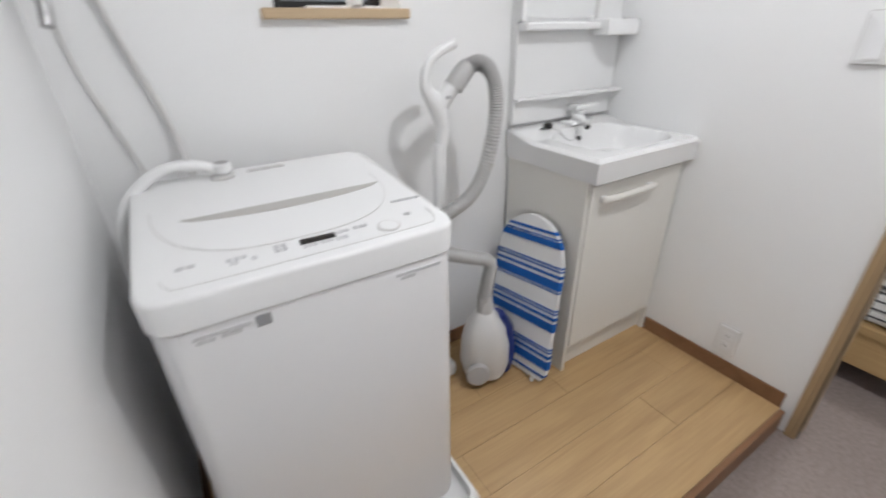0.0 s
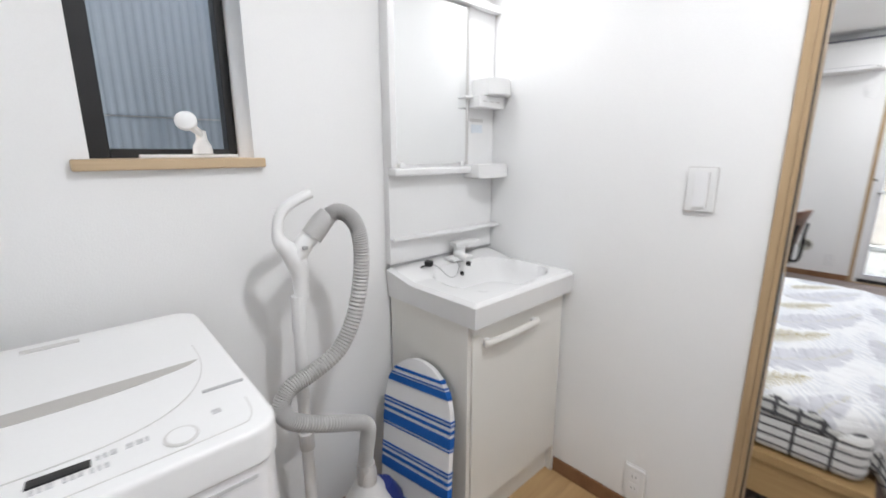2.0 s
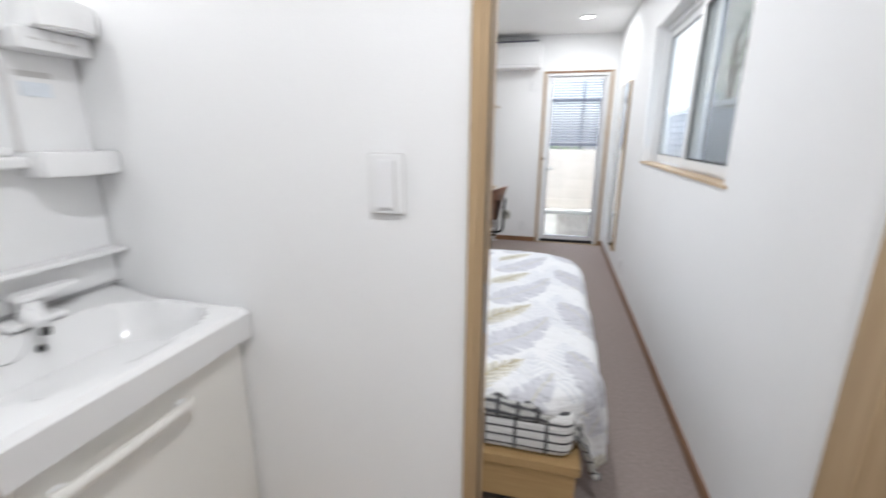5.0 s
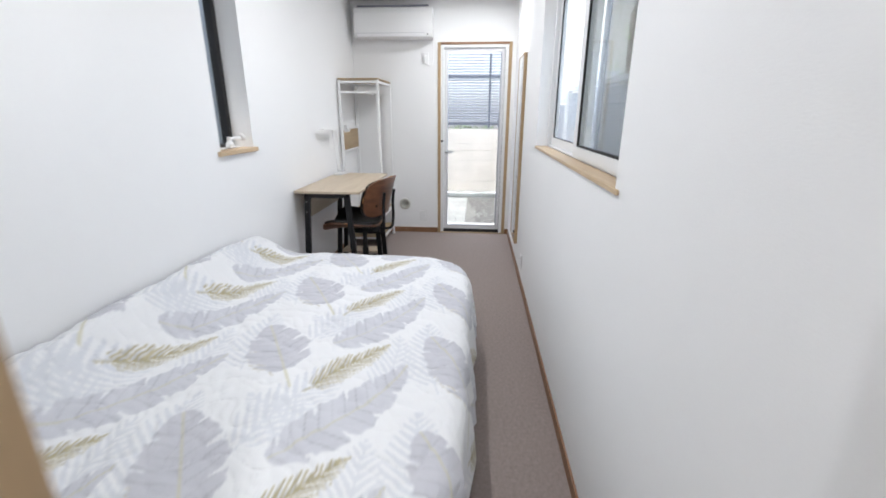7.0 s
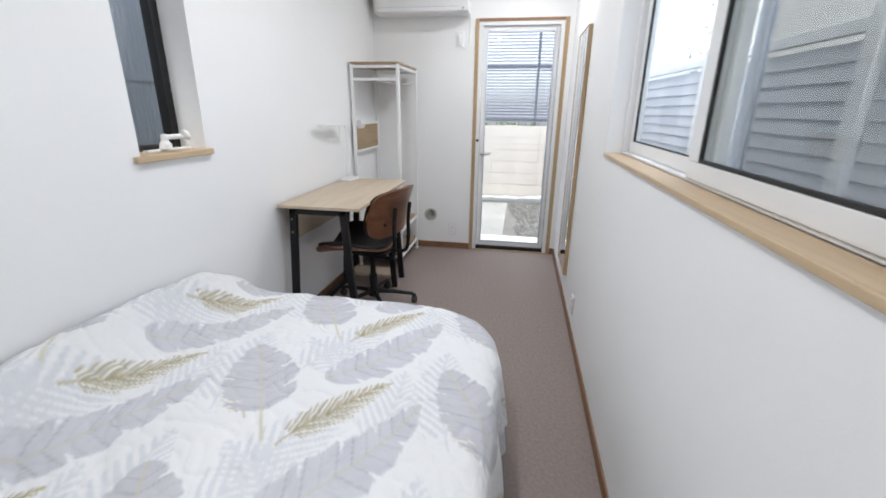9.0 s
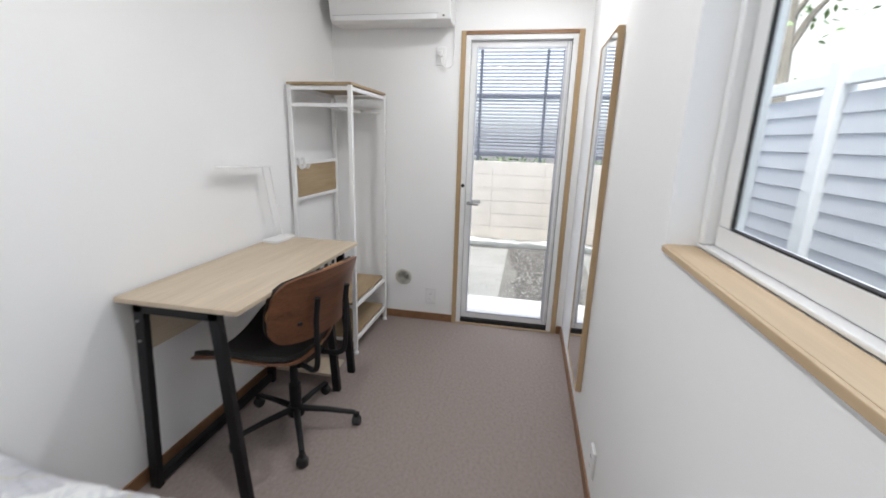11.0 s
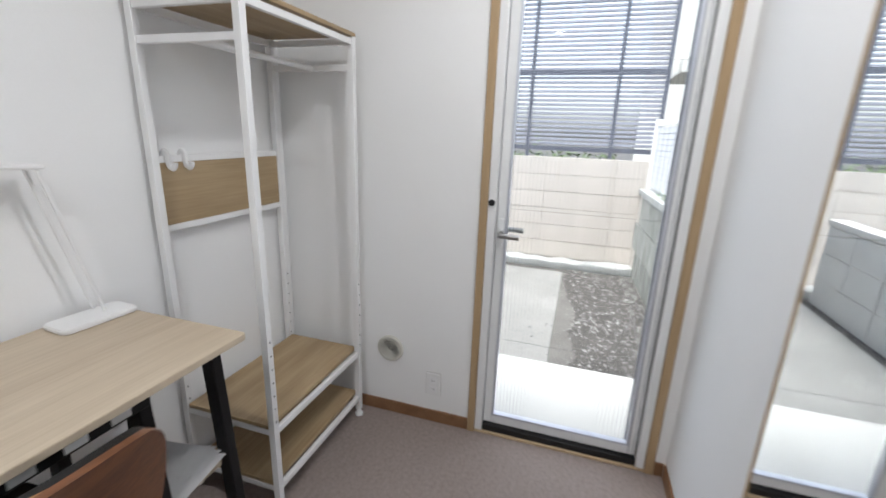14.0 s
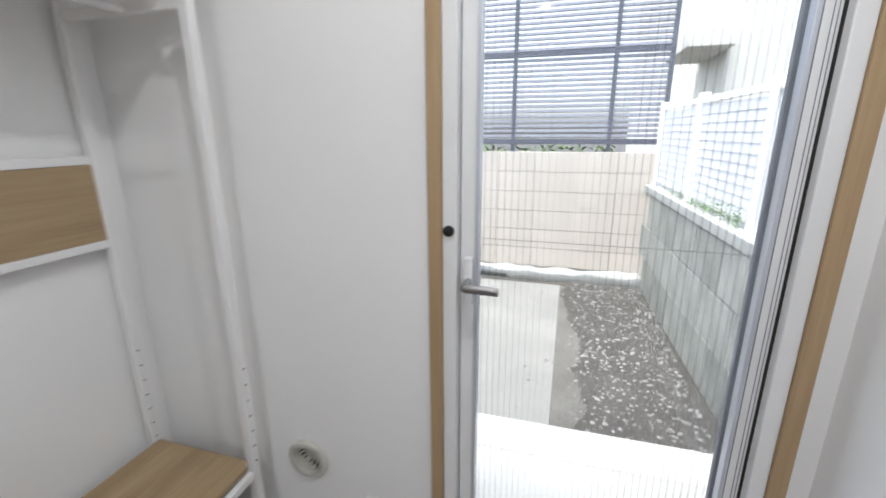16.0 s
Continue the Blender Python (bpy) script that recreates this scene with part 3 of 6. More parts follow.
pan = thing("washing_machine_pan", (0.1, 1.15, STEP), "white plastic drip pan under the washing machine", "drip pan")
part("tray", loft([[(0.10 + x, 1.155 + y, STEP + z) for x, y in rounded(w, h, 0.04)] for w, h, z in ((0.635, 0.625, 0.0005), (0.64, 0.63, 0.03), (0.62, 0.61, 0.055), (0.60, 0.59, 0.055), (0.595, 0.585, 0.02))]), M_WHITE, pan)
wm = thing("washing_machine", (0.1, 1.15, STEP + 0.0205), "white top-loading washing machine with a beige lid grip", "washing machine")
for fx in (WX0 + 0.06, WX1 - 0.06):
    for fy in (WY0 + 0.06, WY1 - 0.06):
        part("foot", lathe([(0.0, 0.0), (0.024, 0.0), (0.024, 0.03), (0.016, 0.0395), (0.0, 0.0395)], 14, pose(fx, fy, STEP + 0.0205)), M_RUBBER, wm)
part("body", loft([wm_ring(lambda y: WZ + 0.005, 0.012, 0.035), wm_ring(lambda y: WZ + 0.02, 0.006, 0.04), wm_ring(lambda y: 0.907, 0.006, 0.04)]), M_ENAMEL, wm)
part("top_cover", loft([wm_ring(lambda y: 0.9105, 0.006), wm_ring(lambda y: 0.9125, 0.001), wm_ring(lambda y: wm_top(y) - 0.010, 0.0), wm_ring(lambda y: wm_top(y) - 0.005, 0.001),
                        wm_ring(lambda y: wm_top(y) - 0.0018, 0.003), wm_ring(lambda y: wm_top(y) - 0.0004, 0.007), wm_ring(lambda y: wm_top(y), 0.03)]), M_WHITE, wm)


def on_lid(pts, lift=0.0012):
    return [(x, y, wm_top(y) + lift) for x, y in pts]


def lid_patch(outline, lift=0.0022, drop=0.004):
    bm = bmesh.new()
    top = [bm.verts.new((x, y, wm_top(y) + lift)) for x, y in outline]
    low = [bm.verts.new((x, y, wm_top(y) - drop)) for x, y in outline]
    bm.faces.new(top)
    bm.faces.new(low[::-1])
    n = len(top)
    for k in range(n):
        bm.faces.new((low[k], low[(k + 1) % n], top[(k + 1) % n], top[k]))
    return bm


LCX, LCY = 0.095, 1.20


def lid_point(a):
    """A point of the lid's rounded outline at the angle a."""
    c, q = math.cos(a), math.sin(a)
    return (LCX + 0.226 * math.copysign(abs(c) ** 0.72, c), LCY + (0.214 if q < 0 else 0.135) * math.copysign(abs(q) ** 0.85, q))


lid_outline = [lid_point(2 * math.pi * k / 56) for k in range(56)]
lid = part("lid", lid_patch(lid_outline, 0.0012), M_WHITE, wm, "white lid with a curved front edge")
grip = [(-0.085 + 0.40 * k / 20, 1.153) for k in range(21)]
grip += [(0.315 - 0.40 * k / 20, 1.153 - 0.036 * math.sin(math.pi * k / 20) ** 0.55) for k in range(1, 20)]
part("grip", lid_patch(grip, 0.0026), M_BEIGE, lid, "beige grip slot")
front = [lid_point(math.pi * (0.97 + 1.06 * k / 40)) for k in range(41)]
part("lid_rim", tube(on_lid(front, 0.0009), 0.0009, 6, caps=False), M_LGREY, lid)
edge_line = [(-0.128, 0.955), (-0.118, 0.930), (-0.09, 0.921), (0.10, 0.919), (0.30, 0.921), (0.33, 0.930), (0.340, 0.955), (0.342, 0.985)]
part("panel_groove", tube(on_lid([(p.x, p.y) for p in curve_points([(x, y, 0) for x, y in edge_line], 5)], 0.0004), 0.0009, 6, caps=False), M_LGREY, wm, "fine groove round the control panel")
part("display", lid_patch([(0.082, 0.959), (0.144, 0.957), (0.145, 0.971), (0.084, 0.974)], 0.0026), M_DARK, wm, "small black display window")
part("dial", lathe([(0.0, 0.0), (0.022, 0.0), (0.022, 0.0015), (0.019, 0.0022), (0.0, 0.0016)], 24, pose(0.243, 0.948, wm_top(0.948) + 0.0005, 4, 0, 0)), M_LGREY, wm, "grey ring of the start button")
part("button", lathe([(0.0, 0.0), (0.018, 0.0), (0.018, 0.0026), (0.0, 0.003)], 20, pose(0.243, 0.948, wm_top(0.948) + 0.0005, 4, 0, 0)), M_WHITE, wm)
for bx, by, bw in ((-0.034, 0.962, 0.03), (-0.030, 0.950, 0.012), (0.002, 0.951, 0.012), (0.040, 0.968, 0.02), (0.040, 0.955, 0.022), (0.150, 0.966, 0.022), (0.182, 0.967, 0.026), (0.086, 0.946, 0.022), (0.116, 0.946, 0.02), (0.142, 0.944, 0.02), (0.290, 0.972, 0.018), (-0.105, 0.972, 0.028)):
    for q in range(2):
        dx = 0.0
        while dx < bw - 0.003:
            dw = min(0.0045 + 0.004 * ((int(dx * 3000) + 3 * q + int(bx * 700)) % 3), bw - dx)
            u, w = bx + dx, by + 0.0055 * q + 0.02 * dx
            part("button_print", lid_patch([(u, w), (u + dw, w), (u + dw, w + 0.0036), (u, w + 0.0036)], 0.0017), M_FAINT, wm)
            dx += dw + 0.0028
part("hinge_slot", lid_patch([(0.293, 1.037), (0.356, 1.035), (0.356, 1.041), (0.293, 1.043)], 0.0022), M_GREYPL, wm, "grey slot")
part("inlet", lathe([(0.0, 0.0), (0.026, 0.0), (0.026, 0.012), (0.018, 0.015), (0.0, 0.016)], 18, pose(0.02, 1.352, wm_top(1.352) - 0.006)), M_LGREY, wm, "grey hose inlet")
part("rear_slot", lid_patch([(0.075, 1.360), (0.16, 1.360), (0.16, 1.372), (0.075, 1.372)], 0.003), M_LGREY, wm)
for sx, sz, sw in ((-0.108, 0.889, 0.082), (-0.105, 0.881, 0.026), (-0.070, 0.881, 0.03), (0.228, 0.888, 0.095), (0.238, 0.880, 0.03)):
    part("label_print", box((sx, WY0 + 0.0045, sz), (sx + sw, WY0 + 0.0065, sz + 0.006)), M_FAINT, wm, "small grey printed line")
part("energy_label", box((-0.018, WY0 + 0.0045, 0.880), (0.005, WY0 + 0.0067, 0.900)), M_INK, wm, "small square printed label")
part("panel_line", box((WX0 + 0.05, WY0 + 0.0052, 0.9072), (WX1 - 0.05, WY0 + 0.0085, 0.9098)), M_LGREY, wm)

hose = thing("water_hose", (-0.19, 1.36, 0.95), "white plastic water supply hose bent over the washing machine", "hose")
part("tube", tube(curve_points([(0.02, 1.352, 1.014), (-0.03, 1.36, 1.034), (-0.10, 1.36, 1.032), (-0.17, 1.345, 0.98), (-0.20, 1.33, 0.90), (-0.205, 1.33, 0.78)], 7), 0.0125, 12), M_WHITE, hose)
part("nut", lathe([(0.016, 0.0), (0.02, 0.004), (0.02, 0.02), (0.016, 0.024)], 12, pose(0.022, 1.352, 1.0105)), M_WHITE, hose)
drain = thing("drain_hose", (-0.05, 1.47, 1.0), "grey corrugated hose running up the wall behind the washing machine", "hose")
part("tube", tube(curve_points([(-0.03, 1.445, 0.97), (-0.055, 1.49, 1.12), (-0.105, 1.492, 1.32), (-0.165, 1.492, 1.62), (-0.19, 1.492, 1.95), (-0.19, 1.492, 2.3)], 8), 0.0075, 10), M_LGREY, drain)
cord = thing("extension_lead", (-0.14, 1.48, 1.0), "thin grey mains lead hanging behind the washing machine", "cord")
part("cable", tube(curve_points([(-0.12, 1.46, 0.97), (-0.145, 1.495, 1.06), (-0.19, 1.497, 1.25), (-0.205, 1.497, 1.5), (-0.215, 1.495, 1.62)], 8), 0.0035, 8), M_LGREY, cord)
part("plug", box((-0.232, 1.478, 1.61), (-0.203, 1.5025, 1.65), 0.004), M_WHITE, cord)
tap = thing("washing_tap", (XW + 0.001, 1.38, 1.38), "white wall tap for the washing machine", "tap")
part("flange", lathe([(0.0, 0.0), (0.027, 0.0), (0.025, 0.008), (0.010, 0.010), (0.010, 0.045), (0.0, 0.047)], 18, pose(XW + 0.0008, 1.38, 1.38, 0, 90, 0)), M_STEEL, tap)
part("spout", tube(curve_points([(XW + 0.03, 1.38, 1.385), (XW + 0.05, 1.38, 1.38), (XW + 0.055, 1.375, 1.35), (XW + 0.05, 1.36, 1.31)], 5), 0.010, 10), M_STEEL, tap)
part("knob", box((XW + 0.022, 1.362, 1.398), (XW + 0.05, 1.398, 1.422), 0.006), M_WHITE, tap)

# ---- laundry nook: washstand ----
VX0, VX1 = 0.987, 1.513
van = thing("washstand_cabinet", (1.25, 1.29, STEP), "cream laminate washstand cabinet with one door", "cabinet")
part("body", box((VX0 + 0.028, 1.128, STEP + 0.118), (VX1 - 0.012, 1.49, 0.864), 0.002), M_CREAM, van)
part("side_panel", box((VX0 + 0.012, 1.112, STEP + 0.0005), (VX0 + 0.0275, 1.49, 0.864), 0.0015), M_CREAM, van)
part("toe_kick", box((VX0 + 0.028, 1.140, STEP + 0.0005), (VX1 - 0.012, 1.156, STEP + 0.1175), 0.001), M_CREAM, van)
part("side_panel", box((VX1 - 0.0117, 1.112, STEP + 0.0005), (VX1 - 0.001, 1.49, 0.864), 0.0015), M_CREAM, van)
vdoor = part("door", box((VX0 + 0.0295, 1.106, STEP + 0.122), (VX1 - 0.014, 1.1265, 0.848), 0.0025), M_CREAM, van, "cream flat cabinet door")
hb = part("handle", tube(curve_points([(1.055, 1.092, 0.800), (1.075, 1.082, 0.802), (1.19, 1.078, 0.803), (1.30, 1.082, 0.802), (1.32, 1.092, 0.800)], 6), 0.0085, 10, flat=1.6), M_CREAM, vdoor, "cream bar handle")
part("mount", box((1.058, 1.088, 0.789), (1.078, 1.1058, 0.811), 0.003), M_WHITE, hb)
part("mount", box((1.297, 1.088, 0.789), (1.317, 1.1058, 0.811), 0.003), M_WHITE, hb)


def basin_mesh():
    """A deep ceramic bowl set in a slab whose back is a little higher."""
    bm = bmesh.new()
    x0, x1, y0, y1 = VX0, VX1, 1.072, 1.497
    nx, ny = 44, 40

    def top(x, y):
        u, v = (x - 1.275) / 0.205, (y - 1.262) / 0.148
        d = (abs(u) ** 3.2 + abs(v) ** 3.2) ** (1 / 3.2)
        rim = 0.945 + 0.030 * max(0.0, (y - 1.36) / 0.137)
        bowl = 0.125 * max(0.0, 1 - d ** 3.0) ** 0.7
        edge = min(x - x0, x1 - x, y - y0, y1 - y)
        return rim - bowl - 0.012 * max(0.0, 1 - edge / 0.012) ** 2
    grid = [[bm.verts.new((x0 + (x1 - x0) * i / nx, y0 + (y1 - y0) * j / ny, top(x0 + (x1 - x0) * i / nx, y0 + (y1 - y0) * j / ny))) for i in range(nx + 1)] for j in range(ny + 1)]
    for j in range(ny):
        for i in range(nx):
            bm.faces.new((grid[j][i], grid[j][i + 1], grid[j + 1][i + 1], grid[j + 1][i]))
    rim = grid[0][:] + [grid[j][nx] for j in range(1, ny + 1)] + grid[ny][nx - 1::-1] + [grid[j][0] for j in range(ny - 1, 0, -1)]
    low = []
    for v in rim:
        t = v.co.copy()
        low.append(bm.verts.new((x1 - (x1 - t.x) * (1 - 0.007 / (x1 - x0)), y1 - (y1 - t.y) * (1 - 0.007 / (y1 - y0)), 0.8645)))
    n = len(rim)
    for k in range(n):
        bm.faces.new((rim[k], low[k], low[(k + 1) % n], rim[(k + 1) % n]))
    bm.faces.new(low[::-1])
    return bm


basin = thing("wash_basin", (1.25, 1.29, 0.8645), "white glazed ceramic wash basin on the cabinet", "basin")
part("bowl", basin_mesh(), M_CERAMIC, basin)
part("drain", lathe([(0.0, 0.0), (0.02, 0.0), (0.02, 0.003), (0.012, 0.004), (0.0, 0.002)], 20, pose(1.275, 1.27, 0.8215)), M_STEEL, basin, "round steel drain")
part("overflow", lathe([(0.0, 0.0), (0.009, 0.0), (0.009, 0.003), (0.0, 0.003)], 14, pose(1.262, 1.3965, 0.915, 62, 0, 0)), M_DARK, basin, "black overflow hole")
plug = thing("basin_plug", (1.128, 1.435, 0.962), "black rubber plug with a bead chain beside the tap", "plug")
part("stopper", lathe([(0.0, 0.0), (0.013, 0.0), (0.017, 0.012), (0.015, 0.018), (0.0, 0.019)], 16, pose(1.128, 1.432, 0.9625)), M_RUBBER, plug)
part("pin", tube([(1.085, 1.425, 0.966), (1.115, 1.43, 0.968)], 0.003, 8), M_RUBBER, plug)
part("chain", tube(curve_points([(1.135, 1.425, 0.972), (1.15, 1.40, 0.957), (1.175, 1.375, 0.925), (1.21, 1.375, 0.922), (1.245, 1.395, 0.945), (1.255, 1.42, 0.966)], 6), 0.0013, 6), M_STEEL, plug)
faucet = thing("faucet", (1.285, 1.44, 0.963), "white single-lever basin tap with a black outlet", "tap")
part("base", box((1.225, 1.405, 0.9615), (1.335, 1.462, 0.976), 0.007), M_WHITE, faucet)
part("body", lathe([(0.0, 0.0), (0.025, 0.0), (0.023, 0.02), (0.022, 0.036), (0.0, 0.038)], 20, pose(1.285, 1.435, 0.9763)), M_WHITE, faucet)
part("lever", prism([(-0.03, -0.024), (0.02, -0.026), (0.085, -0.016), (0.092, 0.0), (0.085, 0.014), (0.02, 0.026), (-0.03, 0.024)], 0.016, pose(1.285, 1.435, 1.0148, 0, -2, -8), 0.004), M_WHITE, faucet)
spout = part("spout", tube(curve_points([(1.27, 1.43, 0.984), (1.262, 1.39, 0.983), (1.256, 1.362, 0.977)], 5), [0.016] * 6 + [0.013] * 5, 12), M_WHITE, faucet)
part("outlet", lathe([(0.0, 0.0), (0.009, 0.0), (0.009, 0.012), (0.0, 0.012)], 14, pose(1.255, 1.357, 0.958, 12, 0, 0)), M_RUBBER, spout, "black outlet tip")

mu = thing("mirror_cabinet", (1.25, 1.48, 0.98), "white mirror unit with trays above the wash basin", "mirror cabinet")
part("back_panel", box((0.992, 1.476, 0.982), (1.514, 1.5035, 1.885), 0.003), M_WHITE, mu)
part("left_frame", box((0.988, 1.452, 1.312), (1.012, 1.4758, 1.885), 0.004), M_WHITE, mu)
part("top_frame", box((1.0125, 1.446, 1.868), (1.514, 1.4757, 1.893), 0.004), M_WHITE, mu)
part("mirror_glass", box((1.016, 1.468, 1.322), (1.352, 1.4757, 1.864), 0.0015), M_MIRROR, mu, "frameless mirror glass")
part("mirror_edge", box((1.3525, 1.462, 1.318), (1.358, 1.4757, 1.866), 0.001), M_LGREY, mu)
part("clip", box((1.03, 1.460, 1.3125), (1.05, 1.4678, 1.328), 0.003), M_WHITE, mu)
part("clip", box((1.315, 1.460, 1.3125), (1.335, 1.4678, 1.328), 0.003), M_WHITE, mu)
part("long_tray", box((0.992, 1.430, 1.286), (1.3445, 1.4757, 1.310), 0.006), M_WHITE, mu)


def tray(x0, x1, y0, z0, z1):
    """A tray with a bowed front."""
    n = 10
    pts = [(x0, 1.4757)] + [(x0 + (x1 - x0) * k / n, 1.4757 - (1.4757 - y0) * (0.55 + 0.45 * math.sin(math.pi * (0.15 + 0.85 * k / n) / 1.15))) for k in range(n + 1)] + [(x1, 1.4757)]
    return prism(pts, z1 - z0, pose(0, 0, z0), 0.004)


part("tray", tray(1.345, 1.513, 1.366, 1.266, 1.318), M_WHITE, mu, "deep white corner tray")
part("tray", tray(1.388, 1.513, 1.362, 1.566, 1.626), M_WHITE, mu, "deep white corner tray")
part("socket_box", box((1.362, 1.412, 1.524), (1.505, 1.4757, 1.5655), 0.003), M_WHITE, mu, "white socket box under the tray")
for k in range(3):
    part("socket_print", box((1.380 + 0.036 * k, 1.4105, 1.543), (1.402 + 0.036 * k, 1.4122, 1.547)), M_LGREY, mu)
part("ledge", box((1.322, 1.445, 1.556), (1.3615, 1.4757, 1.565), 0.003), M_WHITE, mu)
part("notice", box((1.375, 1.4735, 1.475), (1.45, 1.4762, 1.487)), M_LGREY, mu, "small printed notice")
part("notice", box((1.385, 1.4735, 1.435), (1.445, 1.4762, 1.465)), material("pale blue label", (0.70, 0.745, 0.79), 0.6, vary=0.1), mu, "pale blue printed label")
lowtray = [(0.994, 1.4757), (0.994, 1.452), (1.10, 1.449), (1.13, 1.440), (1.19, 1.432), (1.30, 1.430), (1.513, 1.430), (1.513, 1.4757)]
part("low_shelf", prism(lowtray, 0.012, pose(0, 0, 1.064), 0.003), M_WHITE, mu, "thin wavy-fronted shelf")
part("splash_joint", box((0.990, 1.4725, 0.9775), (1.514, 1.4765, 0.9818)), M_GREYPL, mu, "dark joint above the basin")
vl = thing("vanity_light", (1.26, 1.44, 1.93), "white bar lamp above the mirror, lit", "wall lamp")
part("housing", box((1.05, 1.43, 1.93), (1.47, 1.5035, 2.02), 0.012), M_WHITE, vl)
part("diffuser", box((1.06, 1.405, 1.94), (1.46, 1.4295, 2.01), 0.012), M_LAMP, vl, "glowing diffuser")

# ---- laundry nook: vacuum cleaner ----
vac = thing("vacuum_cleaner", (0.72, 1.27, STEP), "light grey canister vacuum cleaner standing upright with its ribbed hose", "vacuum cleaner")
vat = pose(0.735, 1.265, STEP, 0, 0, -28) @ Matrix.Diagonal((0.88, 0.88, 1.0, 1.0))
sec = []
for z, w, d, yo in ((0.02, 0.13, 0.10, 0.0), (0.03, 0.17, 0.14, 0.0), (0.09, 0.205, 0.175, 0.0), (0.17, 0.20, 0.17, 0.0), (0.24, 0.165, 0.14, 0.005), (0.285, 0.10, 0.10, 0.012), (0.30, 0.06, 0.06, 0.015)):
    sec.append([(x, y + yo, z) for x, y in rounded(w, d, min(w, d) * 0.42, 6)])
part("shell", loft(sec), M_LGREY, vac, "light grey plastic shell", at=vat)
sec = []
for z, w, d in ((0.012, 0.12, 0.09), (0.03, 0.17, 0.13), (0.12, 0.195, 0.15), (0.22, 0.165, 0.13), (0.275, 0.09, 0.07)):
    sec.append([(x + 0.040, y + 0.030, z) for x, y in rounded(w, d, min(w, d) * 0.45, 6)])
part("back_shell", loft(sec), M_NAVY, vac, "navy blue lower shell", at=vat)
for sx in (-1, 1):
    part("wheel", lathe([(0.0, 0.012), (0.03, 0.013), (0.045, 0.010), (0.052, 0.0), (0.045, -0.014), (0.0, -0.014)], 22, pose(sx * 0.04, -0.088 if sx < 0 else 0.05, 0.078, 90 if sx < 0 else 0, 0 if sx < 0 else 90, 0)), M_GREYPL, vac, "round grey wheel", at=vat)
part("socket", lathe([(0.030, 0.0), (0.032, 0.01), (0.030, 0.05), (0.026, 0.06), (0.026, 0.075), (0.0, 0.075)], 18, pose(0, 0.012, 0.29)), M_LGREY, vac, at=vat)
PX, PY = 0.592, 1.335
part("pipe", tube([(PX + 0.004, PY + 0.02, STEP + 0.06), (PX - 0.004, PY + 0.005, 0.70), (PX, PY, 0.92)], 0.0165, 14), M_WHITE, vac, "white extension pipe")
part("pipe", tube([(PX, PY, 0.905), (PX + 0.004, PY, 1.00)], 0.0195, 14), M_WHITE, vac)
part("collar", tube([(PX - 0.003, PY + 0.004, 0.55), (PX - 0.004, PY + 0.004, 0.60)], 0.021, 14), M_LGREY, vac)
grip_part = part("handle", tube(curve_points([(0.603, PY, 0.995), (0.604, PY, 1.06), (0.588, PY, 1.11), (0.558, PY, 1.15), (0.557, PY, 1.19), (0.572, PY, 1.222), (0.60, PY - 0.003, 1.243), (0.643, PY - 0.008, 1.262)], 6),
                                 [0.019 + 0.008 * math.exp(-((k - 10) / 5.0) ** 2) - 0.006 * min(1, max(0, (k - 14) / 8)) for k in range(43)], 14), M_WHITE, vac, "white curved handle")
part("branch", tube([(0.592, PY - 0.002, 1.098), (0.618, PY - 0.008, 1.137), (0.640, PY - 0.012, 1.160)], [0.024, 0.024, 0.022], 14), M_WHITE, grip_part)
part("button", box((0.602, PY - 0.034, 1.125), (0.616, PY - 0.026, 1.134), 0.002), M_GREYPL, grip_part)
part("hose_collar", tube([(0.636, PY - 0.012, 1.152), (0.664, PY - 0.018, 1.188), (0.682, PY - 0.02, 1.205)], [0.028, 0.028, 0.025], 16), M_HOSE, vac, "grey hose collar")
hose_path = curve_points([(0.680, 1.312, 1.203), (0.703, 1.300, 1.213), (0.728, 1.288, 1.200), (0.746, 1.279, 1.165), (0.751, 1.273, 1.105), (0.741, 1.270, 1.02), (0.712, 1.268, 0.921), (0.662, 1.265, 0.850), (0.587, 1.262, 0.815), (0.525, 1.258, 0.798),
                          (0.495, 1.252, 0.763), (0.510, 1.246, 0.720), (0.570, 1.241, 0.685), (0.645, 1.238, 0.652), (0.700, 1.238, 0.628), (0.728, 1.242, 0.598), (0.732, 1.256, 0.54), (0.734, 1.272, 0.47), (0.735, 1.279, 0.445)], 38)
part("hose", tube(hose_path, [0.0208 + (0.0018, 0.0005, -0.0018, 0.0005)[k % 4] for k in range(len(hose_path))], 14), M_HOSE, vac, "grey ribbed suction hose")
part("hose_end", tube([(0.737, 1.278, 0.385), (0.735, 1.278, 0.455)], [0.027, 0.025], 16), M_HOSE, vac)
part("floor_head", box((PX - 0.11, PY - 0.015, STEP + 0.0005), (PX + 0.06, PY + 0.10, STEP + 0.062), 0.02, 3), M_LGREY, vac)

# ---- laundry nook: ironing board ----
ib = thing("ironing_board", (0.885, 1.24, STEP), "blue and white striped tabletop ironing board leaning on the washstand", "ironing board")
IB = Matrix.Translation((0.858, 1.232, STEP + 0.012)) @ Matrix.Rotation(radians(5), 4, Vector((0, 0, 1))) @ Matrix.Rotation(radians(9.5), 4, Vector((0, 1, 0))) @ Matrix.Rotation(radians(-5), 4, Vector((1, 0, 0)))
IL = 0.615


